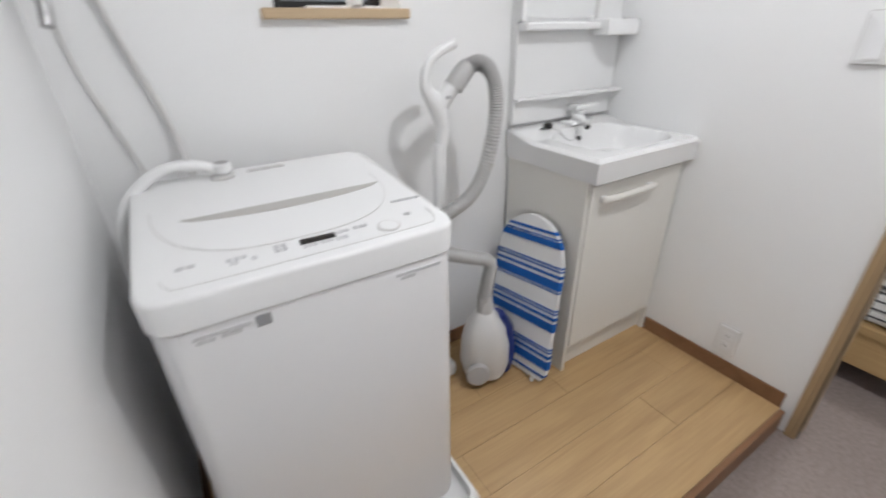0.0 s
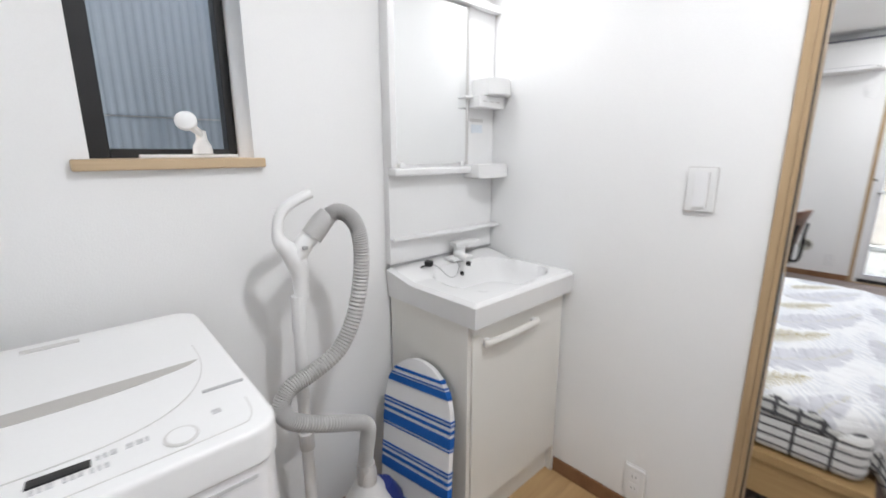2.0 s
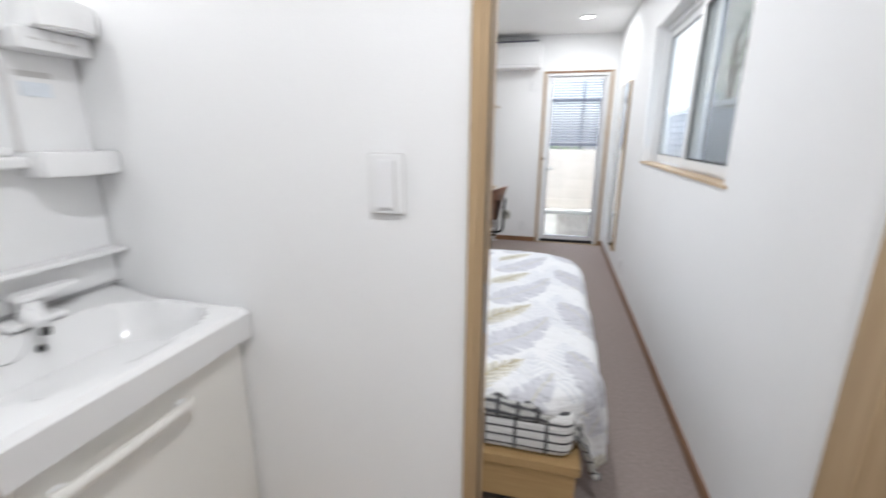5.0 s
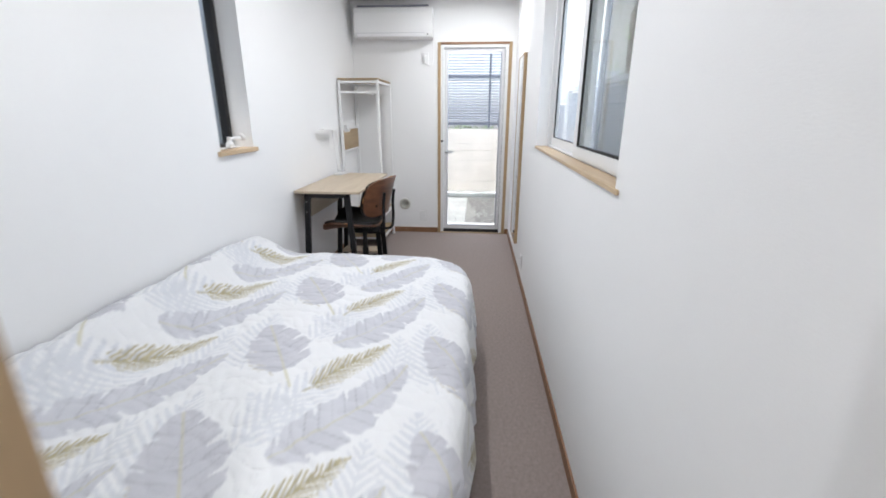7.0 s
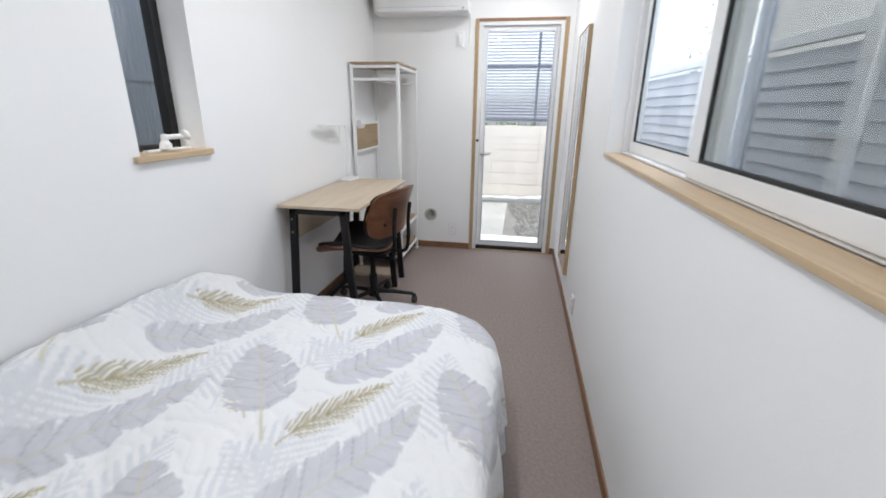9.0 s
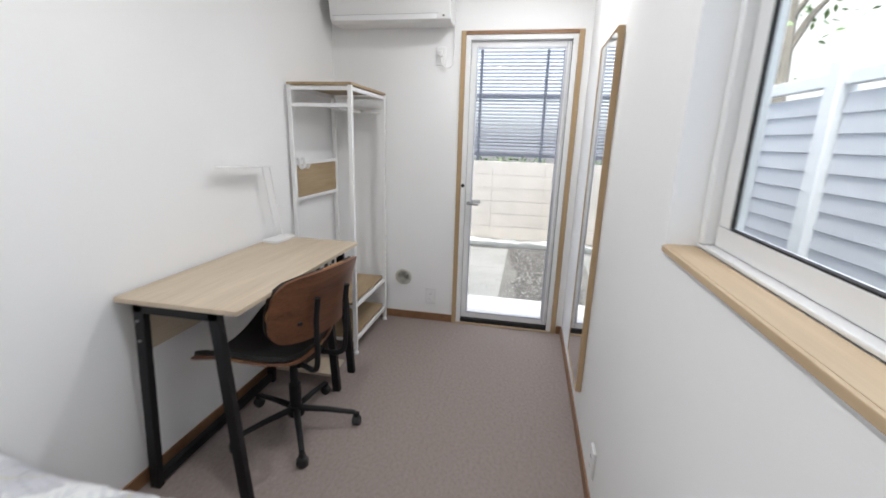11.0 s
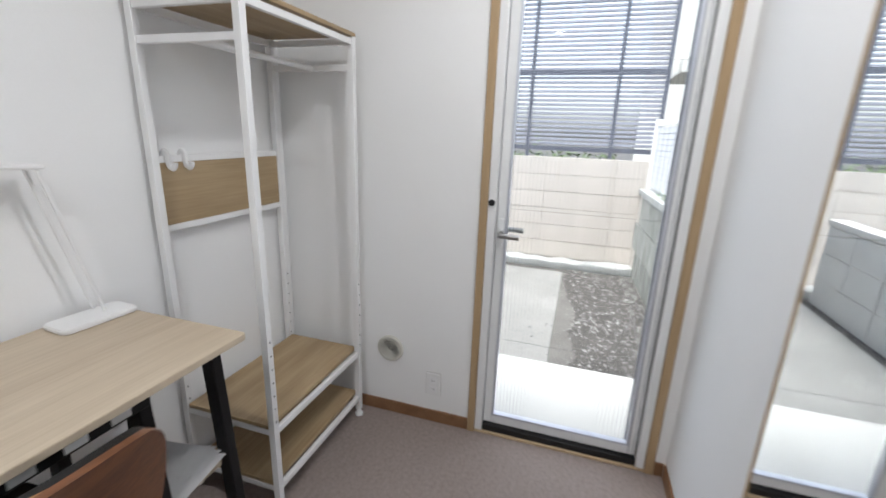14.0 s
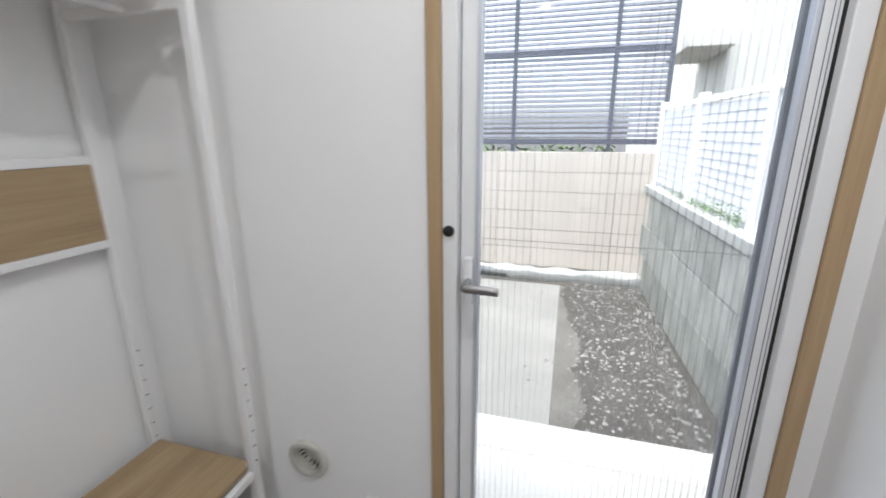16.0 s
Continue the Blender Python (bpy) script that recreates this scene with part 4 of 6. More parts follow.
def ib_half(v):
    """Half the width of the board at the height v: a blunt nose above, a square end below."""
    if v > IL - 0.17:
        q = (v - (IL - 0.17)) / 0.17
        return 0.150 * math.sqrt(max(0.0, 1 - q ** 2.3)) * (1 - 0.06 * q)
    if v < 0.05:
        return 0.128 + 0.022 * math.sin(math.pi / 2 * v / 0.05)
    return 0.150


def ib_slab(v0, v1, t0, t1, grow=0.0, rows=None):
    n = rows or max(2, int((v1 - v0) / 0.012))
    ring = []
    for k in range(n + 1):
        v = v0 + (v1 - v0) * k / n
        ring.append((v, ib_half(v) + grow))
    pts = [(-w, v) for v, w in ring] + [(w, v) for v, w in ring[::-1]]
    bm = bmesh.new()
    a = [bm.verts.new((t0, y, z)) for y, z in pts]
    b = [bm.verts.new((t1, y, z)) for y, z in pts]
    m = len(pts)
    for k in range(m):
        bm.faces.new((a[k], a[(k + 1) % m], b[(k + 1) % m], b[k]))
    for k in range(n):
        bm.faces.new((a[k], a[k + 1], a[m - 2 - k], a[m - 1 - k]))
        bm.faces.new((b[k], b[m - 1 - k], b[m - 2 - k], b[k + 1]))
    bmesh.ops.remove_doubles(bm, verts=bm.verts, dist=0.0002)
    return bm


part("board", ib_slab(0.0, IL - 0.001, 0.004, 0.022), M_COTTON, ib, "white padded cover", at=IB)
stripes = [(0.563, 0.010), (0.547, 0.005), (0.519, 0.024), (0.452, 0.006), (0.440, 0.006), (0.417, 0.011), (0.372, 0.034), (0.362, 0.004),
           (0.292, 0.006), (0.280, 0.006), (0.257, 0.012), (0.212, 0.034), (0.137, 0.006), (0.125, 0.006), (0.102, 0.012), (0.057, 0.034), (0.020, 0.010)]
for v, w in stripes:
    part("stripe", ib_slab(v, v + w, 0.0015, 0.024, 0.0018, 4), M_BLUE, ib, "blue stripe of the cover", at=IB)
for sy in (-0.07, 0.07):
    part("leg", tube(curve_points([(0.026, sy, 0.10), (0.034, sy, 0.12), (0.034, sy, 0.44), (0.026, sy, 0.46)], 4), 0.005, 8), M_WHITE, ib, at=IB)
part("hanging_loop", tube(curve_points([(0.0, -0.10, 0.012), (-0.006, -0.105, -0.006), (-0.004, -0.095, -0.010), (0.0, -0.092, 0.012)], 5), 0.003, 8), M_WHITE, ib, at=IB)


# ---- switches and sockets ----
def wall_plate(name, center, normal, w, h, label, category, kind_of):
    """A bevelled plate on a wall; its face holds a rocker or two sockets."""
    p = thing(name, center, label, category)
    turn = {"-x": -90, "+y": 180, "-y": 0, "+x": 90}[normal]
    at = Matrix.Translation(center) @ pose(0, 0, 0, 90, 0, turn)
    # grey ring stands in for the shadow line round the plate's edge
    part("rim", prism(rounded(w + 0.006, h + 0.006, 0.007), 0.005, at @ pose(0, 0, 0.0004), 0.001), M_LGREY, p)
    part("plate", prism(rounded(w, h, 0.006), 0.010, at @ pose(0, 0, 0.0006), 0.002), M_WHITE, p)
    if kind_of == "switch":
        part("rocker", prism(rounded(w * 0.46, h * 0.80, 0.004), 0.005, at @ pose(0, 0, 0.0106), 0.001), M_ENAMEL, p)
        part("edge", box((w * 0.24, -h * 0.4, 0.0102), (w * 0.285, h * 0.4, 0.0112)), M_LGREY, p, at=at)
    elif kind_of == "socket":
        for s in (-1, 1):
            part("insert", prism(rounded(w * 0.5, h * 0.3, 0.004), 0.002, at @ pose(0, s * h * 0.19, 0.0106), 0.0008), M_ENAMEL, p)
            for q in (-0.006, 0.006):
                part("slot", box((q - 0.001, s * h * 0.19 - 0.004, 0.0125), (q + 0.001, s * h * 0.19 + 0.004, 0.0132)), M_DARK, p, at=at)
    return p


wall_plate("light_switch", (XP, 0.700, 1.259), "-x", 0.074, 0.122, "white wide-rocker light switch on the partition", "switch", "switch")
wall_plate("wall_socket", (XP, 0.787, 0.238), "-x", 0.07, 0.115, "white double socket low on the partition", "socket", "socket")
wall_plate("wall_socket", (XE, 0.742, 0.203), "-x", 0.07, 0.115, "white double socket beside the glass door", "socket", "socket")
wall_plate("wall_socket", (4.75, YR, 0.205), "+y", 0.07, 0.115, "white double socket under the sliding window", "socket", "socket")

# ---- bedroom: bed ----
BX0, BX1, BY0, BY1 = 1.95, 4.03, 0.212, 1.470
bed = thing("bed_frame", (3.0, 0.85, 0.0), "low pine bed frame along the wall", "bed frame")
part("end_cap", box((BX0 - 0.012, BY0, 0.252), (BX0 + 0.13, BY1, 0.288), 0.004), M_BEDWOOD, bed)
part("end_board", box((BX0 + 0.004, BY0 + 0.012, 0.105), (BX0 + 0.026, BY1 - 0.012, 0.2518), 0.003), M_BEDWOOD, bed)
part("side_rail", box((BX0 + 0.0265, BY0 + 0.012, 0.125), (BX1 - 0.03, BY0 + 0.034, 0.2518), 0.003), M_TRIMX, bed)
part("side_rail", box((BX0 + 0.0265, BY1 - 0.034, 0.125), (BX1 - 0.03, BY1 - 0.012, 0.2518), 0.003), M_TRIMX, bed)
part("end_board", box((BX1 - 0.0295, BY0 + 0.012, 0.105), (BX1 - 0.008, BY1 - 0.012, 0.2518), 0.003), M_BEDWOOD, bed)
for k in range(12):
    sx = BX0 + 0.16 + k * 0.15
    part("slat", box((sx, BY0 + 0.0345, 0.232), (sx + 0.07, BY1 - 0.0345, 0.2515), 0.002), M_BEDWOOD, bed)
for lx in (BX0 + 0.07, (BX0 + BX1) / 2, BX1 - 0.10):
    for ly in (BY0 + 0.09, BY1 - 0.14):
        part("leg", lathe([(0.0, 0.0), (0.02, 0.0), (0.026, 0.10), (0.028, 0.2315), (0.0, 0.2315)], 14, pose(lx, ly, 0.0005)), M_BEDWOOD, bed)

M_SHEET = bpy.data.materials.new("checked sheet")
M_SHEET.use_nodes = True
sn, sl = M_SHEET.node_tree.nodes, M_SHEET.node_tree.links
sb = sn["Principled BSDF"]
sb.inputs["Roughness"].default_value, sb.inputs["Specular IOR Level"].default_value = 0.9, 0.1
stc, ssep = sn.new("ShaderNodeTexCoord"), sn.new("ShaderNodeSeparateXYZ")
sl.new(stc.outputs["Object"], ssep.inputs[0])


def band(axis_out, pitch, width):
    """1 on lines of that width that repeat with that pitch."""
    a, b, c = sn.new("ShaderNodeMath"), sn.new("ShaderNodeMath"), sn.new("ShaderNodeMath")
    a.operation, b.operation, c.operation = "MULTIPLY", "FRACT", "LESS_THAN"
    a.inputs[1].default_value, c.inputs[1].default_value = 1 / pitch, width / pitch
    sl.new(axis_out, a.inputs[0])
    sl.new(a.outputs[0], b.inputs[0])
    sl.new(b.outputs[0], c.inputs[0])
    return c.outputs[0]


def either(p, q):
    m = sn.new("ShaderNodeMath")
    m.operation = "MAXIMUM"
    sl.new(p, m.inputs[0])
    sl.new(q, m.inputs[1])
    return m.outputs[0]


lines = either(band(ssep.outputs["Z"], 0.034, 0.008), band(ssep.outputs["Y"], 0.105, 0.011))
smix = sn.new("ShaderNodeMix")
smix.data_type = "RGBA"
smix.inputs[6].default_value, smix.inputs[7].default_value = (0.74, 0.74, 0.73, 1), (0.10, 0.10, 0.105, 1)
sl.new(lines, smix.inputs[0])
snoise, sbump = sn.new("ShaderNodeTexNoise"), sn.new("ShaderNodeBump")
snoise.inputs["Scale"].default_value = 14
sbump.inputs["Strength"].default_value, sbump.inputs["Distance"].default_value = 0.5, 0.02
sl.new(snoise.outputs["Fac"], sbump.inputs["Height"])
sl.new(sbump.outputs[0], sb.inputs["Normal"])
sl.new(smix.outputs[2], sb.inputs["Base Color"])


def soft_box(lo, hi, r, amp, seed, cuts=26):
    """A padded block with rounded edges and gentle dents."""
    bm = box(lo, hi, r, 4)
    bmesh.ops.subdivide_edges(bm, edges=[e for e in bm.edges if e.calc_length() > 0.15], cuts=cuts, use_grid_fill=True)
    for v in bm.verts:
        v.co += Vector((0, 0, amp * noise.noise(v.co * 5 + Vector((seed, 0, 0)))))
    return bm


mattress = thing("mattress", (3.0, 0.85, 0.2885), "mattress in a black and white checked sheet", "mattress")
part("pad", soft_box((BX0 + 0.004, BY0 + 0.026, 0.2885), (BX1 - 0.13, BY1 - 0.006, 0.470), 0.045, 0.004, 3, 14), M_SHEET, mattress)


def duvet_mesh():
    """A quilt laid over the mattress: flat above, folded over its rounded outline, with puffs, wrinkles and a leaf print."""
    x0, x1, y0, y1 = 2.03, 3.96, 0.215, 1.475   # outline of the flat part
    hang_near, hang_far, hang_side = 0.13, 0.31, 0.36
    step = 0.0062
    px = np.arange(x0 - hang_near, x1 + hang_far, step)
    py = np.arange(y0 - hang_side, y1 + 0.012, step)
    P, Q = np.meshgrid(px, py, indexing="ij")
    rr = 0.32
    cx = np.clip(P, x0 + rr * 0.6, x1 - rr)
    near = P < x0 + rr * 0.6
    cy = np.maximum(Q, np.where(near, y0 + rr * 0.6, y0 + rr))
    dx, dy = P - cx, Q - cy
    rad = np.where(near, rr * 0.6, rr)
    dist = np.hypot(dx, dy)
    only_x = np.abs(dy) < 1e-9
    d = np.where(only_x, np.where(near, dist - rr * 0.6, dist - rr), dist - rad)
    d = np.where(dist < 1e-9, -1, d)
    ux, uy = np.where(dist > 1e-9, dx / np.maximum(dist, 1e-9), 0), np.where(dist > 1e-9, dy / np.maximum(dist, 1e-9), 0)
    r = 0.085
    out = np.where(d <= 0, d, np.where(d < r * math.pi / 2, r * np.sin(np.clip(d, 0, None) / r), r + 0.10 * (d - r * math.pi / 2)))
    drop = np.where(d <= 0, 0, np.where(d < r * math.pi / 2, r * (1 - np.cos(np.clip(d, 0, None) / r)), r + 0.97 * (d - r * math.pi / 2)))
    base = np.where(only_x, np.where(near, rr * 0.6, rr), rad)
    X = np.where(d > -0.5, cx + ux * (base + out), P)
    Y = np.where(d > -0.5, cy + uy * (base + out), Q)

    def waves(seed, k, n=9):
        g = np.random.RandomState(seed)
        s = np.zeros_like(P)
        for _ in range(n):
            a, f, ph = g.uniform(0, 2 * math.pi), g.uniform(0.6, 1.5) * k, g.uniform(0, 6.28)
            s += np.sin((P * math.cos(a) + Q * math.sin(a)) * f + ph + 0.8 * np.sin((Q * math.cos(a) - P * math.sin(a)) * f * 0.6 + ph))
        return s / n
    puff = 0.024 * waves(2, 7.5) + 0.011 * waves(5, 20) + 0.008 * np.abs(waves(8, 55, 6)) ** 0.5
    crease = 0.006 * np.exp(-(waves(11, 11, 4) / 0.07) ** 2) + 0.005 * np.exp(-(waves(14, 24, 4) / 0.06) ** 2)
    lowz = np.clip(1 - drop / 0.3, 0, 1)
    Z = 0.520 - 0.035 * np.clip((P - 3.25) / 0.75, 0, 1) ** 1.5 + puff * lowz - crease * lowz - drop - 0.012 * np.clip((0.8 - Q) / 0.6, 0, 1) ** 2 + 0.155 * np.clip((Q - 1.27) / 0.17, 0, 1) ** 1.6 * np.clip((4.12 - P) / 0.35, 0, 1)
    fold = 0.016 * np.sin(P * 27 + 2.0 * np.sin(P * 9)) * np.clip(drop / 0.2, 0, 1)
    Y = Y + np.where(np.abs(uy) > 0.3, fold, 0)
    Z = np.maximum(Z, 0.185 + 0.02 * np.sin(P * 8) + 0.02 * np.sin(Q * 9))
    Y = np.minimum(Y, YL - 0.012)
    # print
    col = np.ones(P.shape + (3,)) * np.array([0.765, 0.77, 0.775])
    g = np.random.RandomState(7)

    def paint(mask, rgb, k=1.0):
        m = np.clip(mask, 0, 1)[..., None] * k
        col[:] = col * (1 - m) + np.array(rgb) * m

    def local(ox, oy, ang, bend):
        c, s = math.cos(ang), math.sin(ang)
        u, v = (P - ox) * c + (Q - oy) * s, -(P - ox) * s + (Q - oy) * c
        return u, v - bend * u * u

    def soft(v, w=0.006):
        return np.clip(v / w + 0.5, 0, 1)

    def broad(ox, oy, ang, ln, wd, bend, tone):
        u, v = local(ox, oy, ang, bend)
        q = np.clip(u / ln, 0, 1)
        half = wd * np.sin(math.pi * q ** 0.75) ** 0.6
        ribs = np.sin((u - 0.55 * np.abs(v)) * 2 * math.pi / 0.046)
        tear = np.clip(np.sin((u - 0.45 * np.abs(v)) * 2 * math.pi / 0.115 + 9 * ang + np.sign(v)) - 0.90, 0, 1) * 10
        wavy = 0.05 * np.sin(u * 61 + 3 * np.sign(v)) + 0.03 * ribs
        inside = soft(half * (1 + wavy - 0.42 * tear) - np.abs(v)) * ((u > 0) & (u < ln))
        paint(inside, tone)
        shade = 0.5 + 0.5 * np.sin((u - 0.5 * np.abs(v)) * 2 * math.pi / 0.16 + 4 * ang)
        paint(inside * shade, [0.50, 0.505, 0.545], 0.35)
        paint(inside * soft(ribs - 0.93, 0.12) * (0.35 + 0.65 * shade), [0.30, 0.305, 0.33], 0.5)
        paint(inside * soft(0.003 - np.abs(v), 0.003), [0.56, 0.54, 0.40], 0.8)

    def fern(ox, oy, ang, ln, wd, bend, tone, pitch, k=1.0, slant=1.25):
        u, v = local(ox, oy, ang, bend)
        q = np.clip(u / ln, 0, 1)
        half = wd * np.sin(math.pi * (0.08 + 0.92 * q) ** 0.8) ** 0.7
        f = np.sin((u - slant * np.abs(v)) * 2 * math.pi / pitch)
        inside = soft(half - np.abs(v)) * ((u > 0) & (u < ln))
        paint(inside * soft(f + 0.35 - 0.95 * (np.abs(v) / np.maximum(half, 1e-4)) ** 1.6, 0.4), tone, k)
        paint(soft(0.0028 - np.abs(v), 0.003) * ((u > -0.05) & (u < ln)), tone, k)

    grey, grey2, pale, gold, dull = [0.55, 0.55, 0.585], [0.58, 0.585, 0.62], [0.645, 0.66, 0.69], [0.46, 0.41, 0.25], [0.50, 0.46, 0.37]
    cells = [(3.05 + 0.56 * i + 0.02 * j + g.uniform(-0.01, 0.01), 0.66 + 0.70 * j + 0.02 * i + g.uniform(-0.01, 0.01)) for i in range(-3, 4) for j in range(-2, 3)]
    for ox, oy in cells:
        fern(ox + 0.30, oy + 0.11, radians(-16), 0.47, 0.105, -0.25, pale, 0.040)
        fern(ox + 0.10, oy + 0.30, radians(18), 0.42, 0.10, -0.4, pale, 0.038, 0.95)
        fern(ox + 0.34, oy - 0.06, radians(52), 0.30, 0.08, 0.3, pale, 0.034, 0.9)
        fern(ox + 0.02, oy - 0.22, radians(-8), 0.34, 0.085, 0.4, pale, 0.036, 0.85)
    for ox, oy in cells:
        broad(ox + 0.26, oy + 0.02, radians(-46), 0.55, 0.092, 0.45, grey2)
        fern(ox + 0.07, oy + 0.19, radians(40), 0.25, 0.055, -0.5, dull, 0.020, 0.85)
    for ox, oy in cells:
        u, v = local(ox - 0.03, oy + 0.07, radians(31), 0.05)
        paint(soft(0.0045 - np.abs(v), 0.004) * ((u > 0) & (u < 0.5)), [0.60, 0.58, 0.45], 0.9)
        broad(ox + 0.075, oy + 0.135, radians(31), 0.40, 0.112, 0.05, grey)
        fern(ox, oy, radians(-27), 0.35, 0.060, -0.35, gold, 0.027, 0.9, 1.7)
        fern(ox + 0.006, oy + 0.003, radians(-27), 0.33, 0.050, -0.35, [0.25, 0.21, 0.12], 0.054, 0.35, 1.7)
    under = np.zeros(P.shape, bool)
    under |= P < x0 - hang_near + 0.05 + 0.015 * np.sin(Q * 17) + 0.008 * np.sin(Q * 53)
    checks = (np.mod(P, 0.028) < 0.012) | (np.mod(Q, 0.07) < 0.014)
    col[under] = np.where(checks[under][:, None], np.array([0.08, 0.08, 0.085]), np.array([0.55, 0.55, 0.53]))
    nx, ny = P.shape
    verts = np.stack([X, Y, Z], -1).reshape(-1, 3)
    idx = np.arange(nx * ny).reshape(nx, ny)
    quads = np.stack([idx[:-1, :-1], idx[1:, :-1], idx[1:, 1:], idx[:-1, 1:]], -1).reshape(-1, 4)
    turned = under.reshape(-1)[quads].all(1)
    return verts, quads, col.reshape(-1, 3), turned


M_DUVET = bpy.data.materials.new("leaf-print cotton")
M_DUVET.use_nodes = True
dn, dl = M_DUVET.node_tree.nodes, M_DUVET.node_tree.links
db = dn["Principled BSDF"]
db.inputs["Roughness"].default_value, db.inputs["Specular IOR Level"].default_value = 0.9, 0.1
db.inputs["Sheen Weight"].default_value = 0.15
dattr, dnoise, dbump = dn.new("ShaderNodeAttribute"), dn.new("ShaderNodeTexNoise"), dn.new("ShaderNodeBump")
dattr.attribute_name = "print"
dnoise.inputs["Scale"].default_value, dnoise.inputs["Detail"].default_value = 24, 7
dbump.inputs["Strength"].default_value, dbump.inputs["Distance"].default_value = 0.75, 0.016
dl.new(dattr.outputs["Color"], db.inputs["Base Color"])
dl.new(dnoise.outputs["Fac"], dbump.inputs["Height"])
dl.new(dbump.outputs[0], db.inputs["Normal"])
duvet = thing("duvet", (3.0, 0.85, 0.47), "white quilt with grey leaf and golden fern print, spread over bed", "quilt")
dv, dq, dc, turned = duvet_mesh()


def quilt_part(name, quads, label=""):
    """One piece of the quilt, with the print as a colour attribute and real thickness."""
    used, inverse = np.unique(quads, return_inverse=True)
    mesh = bpy.data.meshes.new(name)
    mesh.from_pydata((dv[used] - np.array([3.0, 0.85, 0.47])).tolist(), [], inverse.reshape(-1, 4).tolist())
    layer = mesh.color_attributes.new("print", "FLOAT_COLOR", "POINT")
    layer.data.foreach_set("color", np.concatenate([dc[used], np.ones((len(used), 1))], 1).astype(np.float32).ravel())
    finish(mesh)
    mesh.materials.append(M_DUVET)
    ob = new(name, mesh)
    ob.parent = duvet
    solid = ob.modifiers.new("thickness", "SOLIDIFY")
    solid.thickness, solid.offset = 0.022, -1.0
    if label:
        tagged(ob, label)


quilt_part("cover", dq[~turned])
quilt_part("turned_edge", dq[turned], "black and white checked reverse side, turned outwards")

# ---- bedroom: desk ----
DX0, DX1, DY0, DY1, DZ = 4.428, 5.495, 0.987, 1.490, 0.822
desk = thing("desk", (4.96, 1.24, 0.0), "pale oak desk with black A-shaped legs and a side shelf", "desk")
part("tabletop", prism(rounded(DX1 - DX0, DY1 - DY0, 0.012), 0.018, pose((DX0 + DX1) / 2, (DY0 + DY1) / 2, DZ - 0.018), 0.0015), M_DESK, desk, "pale oak laminate top")


def bar(a, b, w, d, axis=(1, 0, 0)):
    """A flat steel bar from a to b, w wide along axis and d deep."""
    a, b, s = Vector(a), Vector(b), Vector(axis).normalized()
    t = (b - a).normalized()
    u = t.cross(s).normalized()
    bm = bmesh.new()
    ring = []
    for p in (a, b):
        ring.append([bm.verts.new(p + s * (i * w / 2) + u * (j * d / 2)) for i, j in ((-1, -1), (1, -1), (1, 1), (-1, 1))])
    for k in range(4):
        bm.faces.new((ring[0][k], ring[0][(k + 1) % 4], ring[1][(k + 1) % 4], ring[1][k]))
    bm.faces.new(ring[0][::-1])
    bm.faces.new(ring[1])
    bmesh.ops.bevel(bm, geom=bm.edges[:], offset=0.002, segments=1, affect="EDGES")
    return bm


for ex in (DX0 + 0.020, 5.255, DX1 - 0.035):
    part("leg", bar((ex, DY0 + 0.10, DZ - 0.0185), (ex, DY0 + 0.045, 0.0005), 0.03, 0.042), M_BLACK, desk)
    part("leg", bar((ex, DY1 - 0.10, DZ - 0.0185), (ex, DY1 - 0.045, 0.0005), 0.03, 0.042), M_BLACK, desk)
    part("cross_bar", box((ex - 0.015, DY0 + 0.078, DZ - 0.0505), (ex + 0.015, DY1 - 0.078, DZ - 0.0188), 0.002), M_BLACK, desk)
for by in (DY0 + 0.10, DY1 - 0.13):
    part("long_bar", box((DX0 + 0.036, by, DZ - 0.044), (DX1 - 0.051, by + 0.02, DZ - 0.0188), 0.002), M_BLACK, desk)
part("back_panel", box((DX0 + 0.036, DY1 - 0.075, 0.60), (5.239, DY1 - 0.060, 0.776), 0.002), M_DESK, desk)
part("shelf", box((5.2705, DY0 + 0.085, 0.072), (DX1 - 0.0505, DY1 - 0.065, 0.088), 0.0015), M_DESK, desk)
part("shelf", box((5.2705, DY0 + 0.085, 0.415), (DX1 - 0.0505, DY1 - 0.085, 0.431), 0.0015), M_DESK, desk)
for bx, bz in ((DX0 + 0.020, 0.74), (DX0 + 0.020, 0.66)):
    part("bolt", lathe([(0.0, 0.0), (0.006, 0.0), (0.005, 0.003), (0.0, 0.004)], 10, pose(bx - 0.0155, DY1 - 0.092 + 0.04 * (0.8 - bz) * 0.7, bz, 0, -90, 0)), M_STEEL, desk)
sheet = thing("paper_sheet", (5.36, 1.2, 0.4315), "curled white printed sheets on the desk's side shelf", "paper")
for k in range(3):
    bm = bmesh.new()
    g = [[bm.verts.new((5.275 + 0.155 * a + 0.004 * k, 1.035 + 0.02 * k + 0.30 * b, 0.434 + 0.003 * k + 0.030 * (1 - b) ** 2 * (0.4 + a))) for a in (0, 0.25, 0.5, 0.75, 1)] for b in (q / 10 for q in range(11))]
    for q in range(10):
        for r in range(4):
            bm.faces.new((g[q][r], g[q][r + 1], g[q + 1][r + 1], g[q + 1][r]))
    bmesh.ops.solidify(bm, geom=bm.faces[:], thickness=0.0012)
    part("page", bm, M_PAPER, sheet)
for k in range(9):
    part("printed_line", box((5.292 + 0.014 * k, 1.12, 0.4460), (5.297 + 0.014 * k, 1.31, 0.4464)), M_LGREY, sheet)
# black bar just above the floor, along the wall behind the desk
part("low_bar", box((DX0 + 0.036, DY1 - 0.066, 0.018), (5.2395, DY1 - 0.034, 0.055), 0.002), M_BLACK, desk)
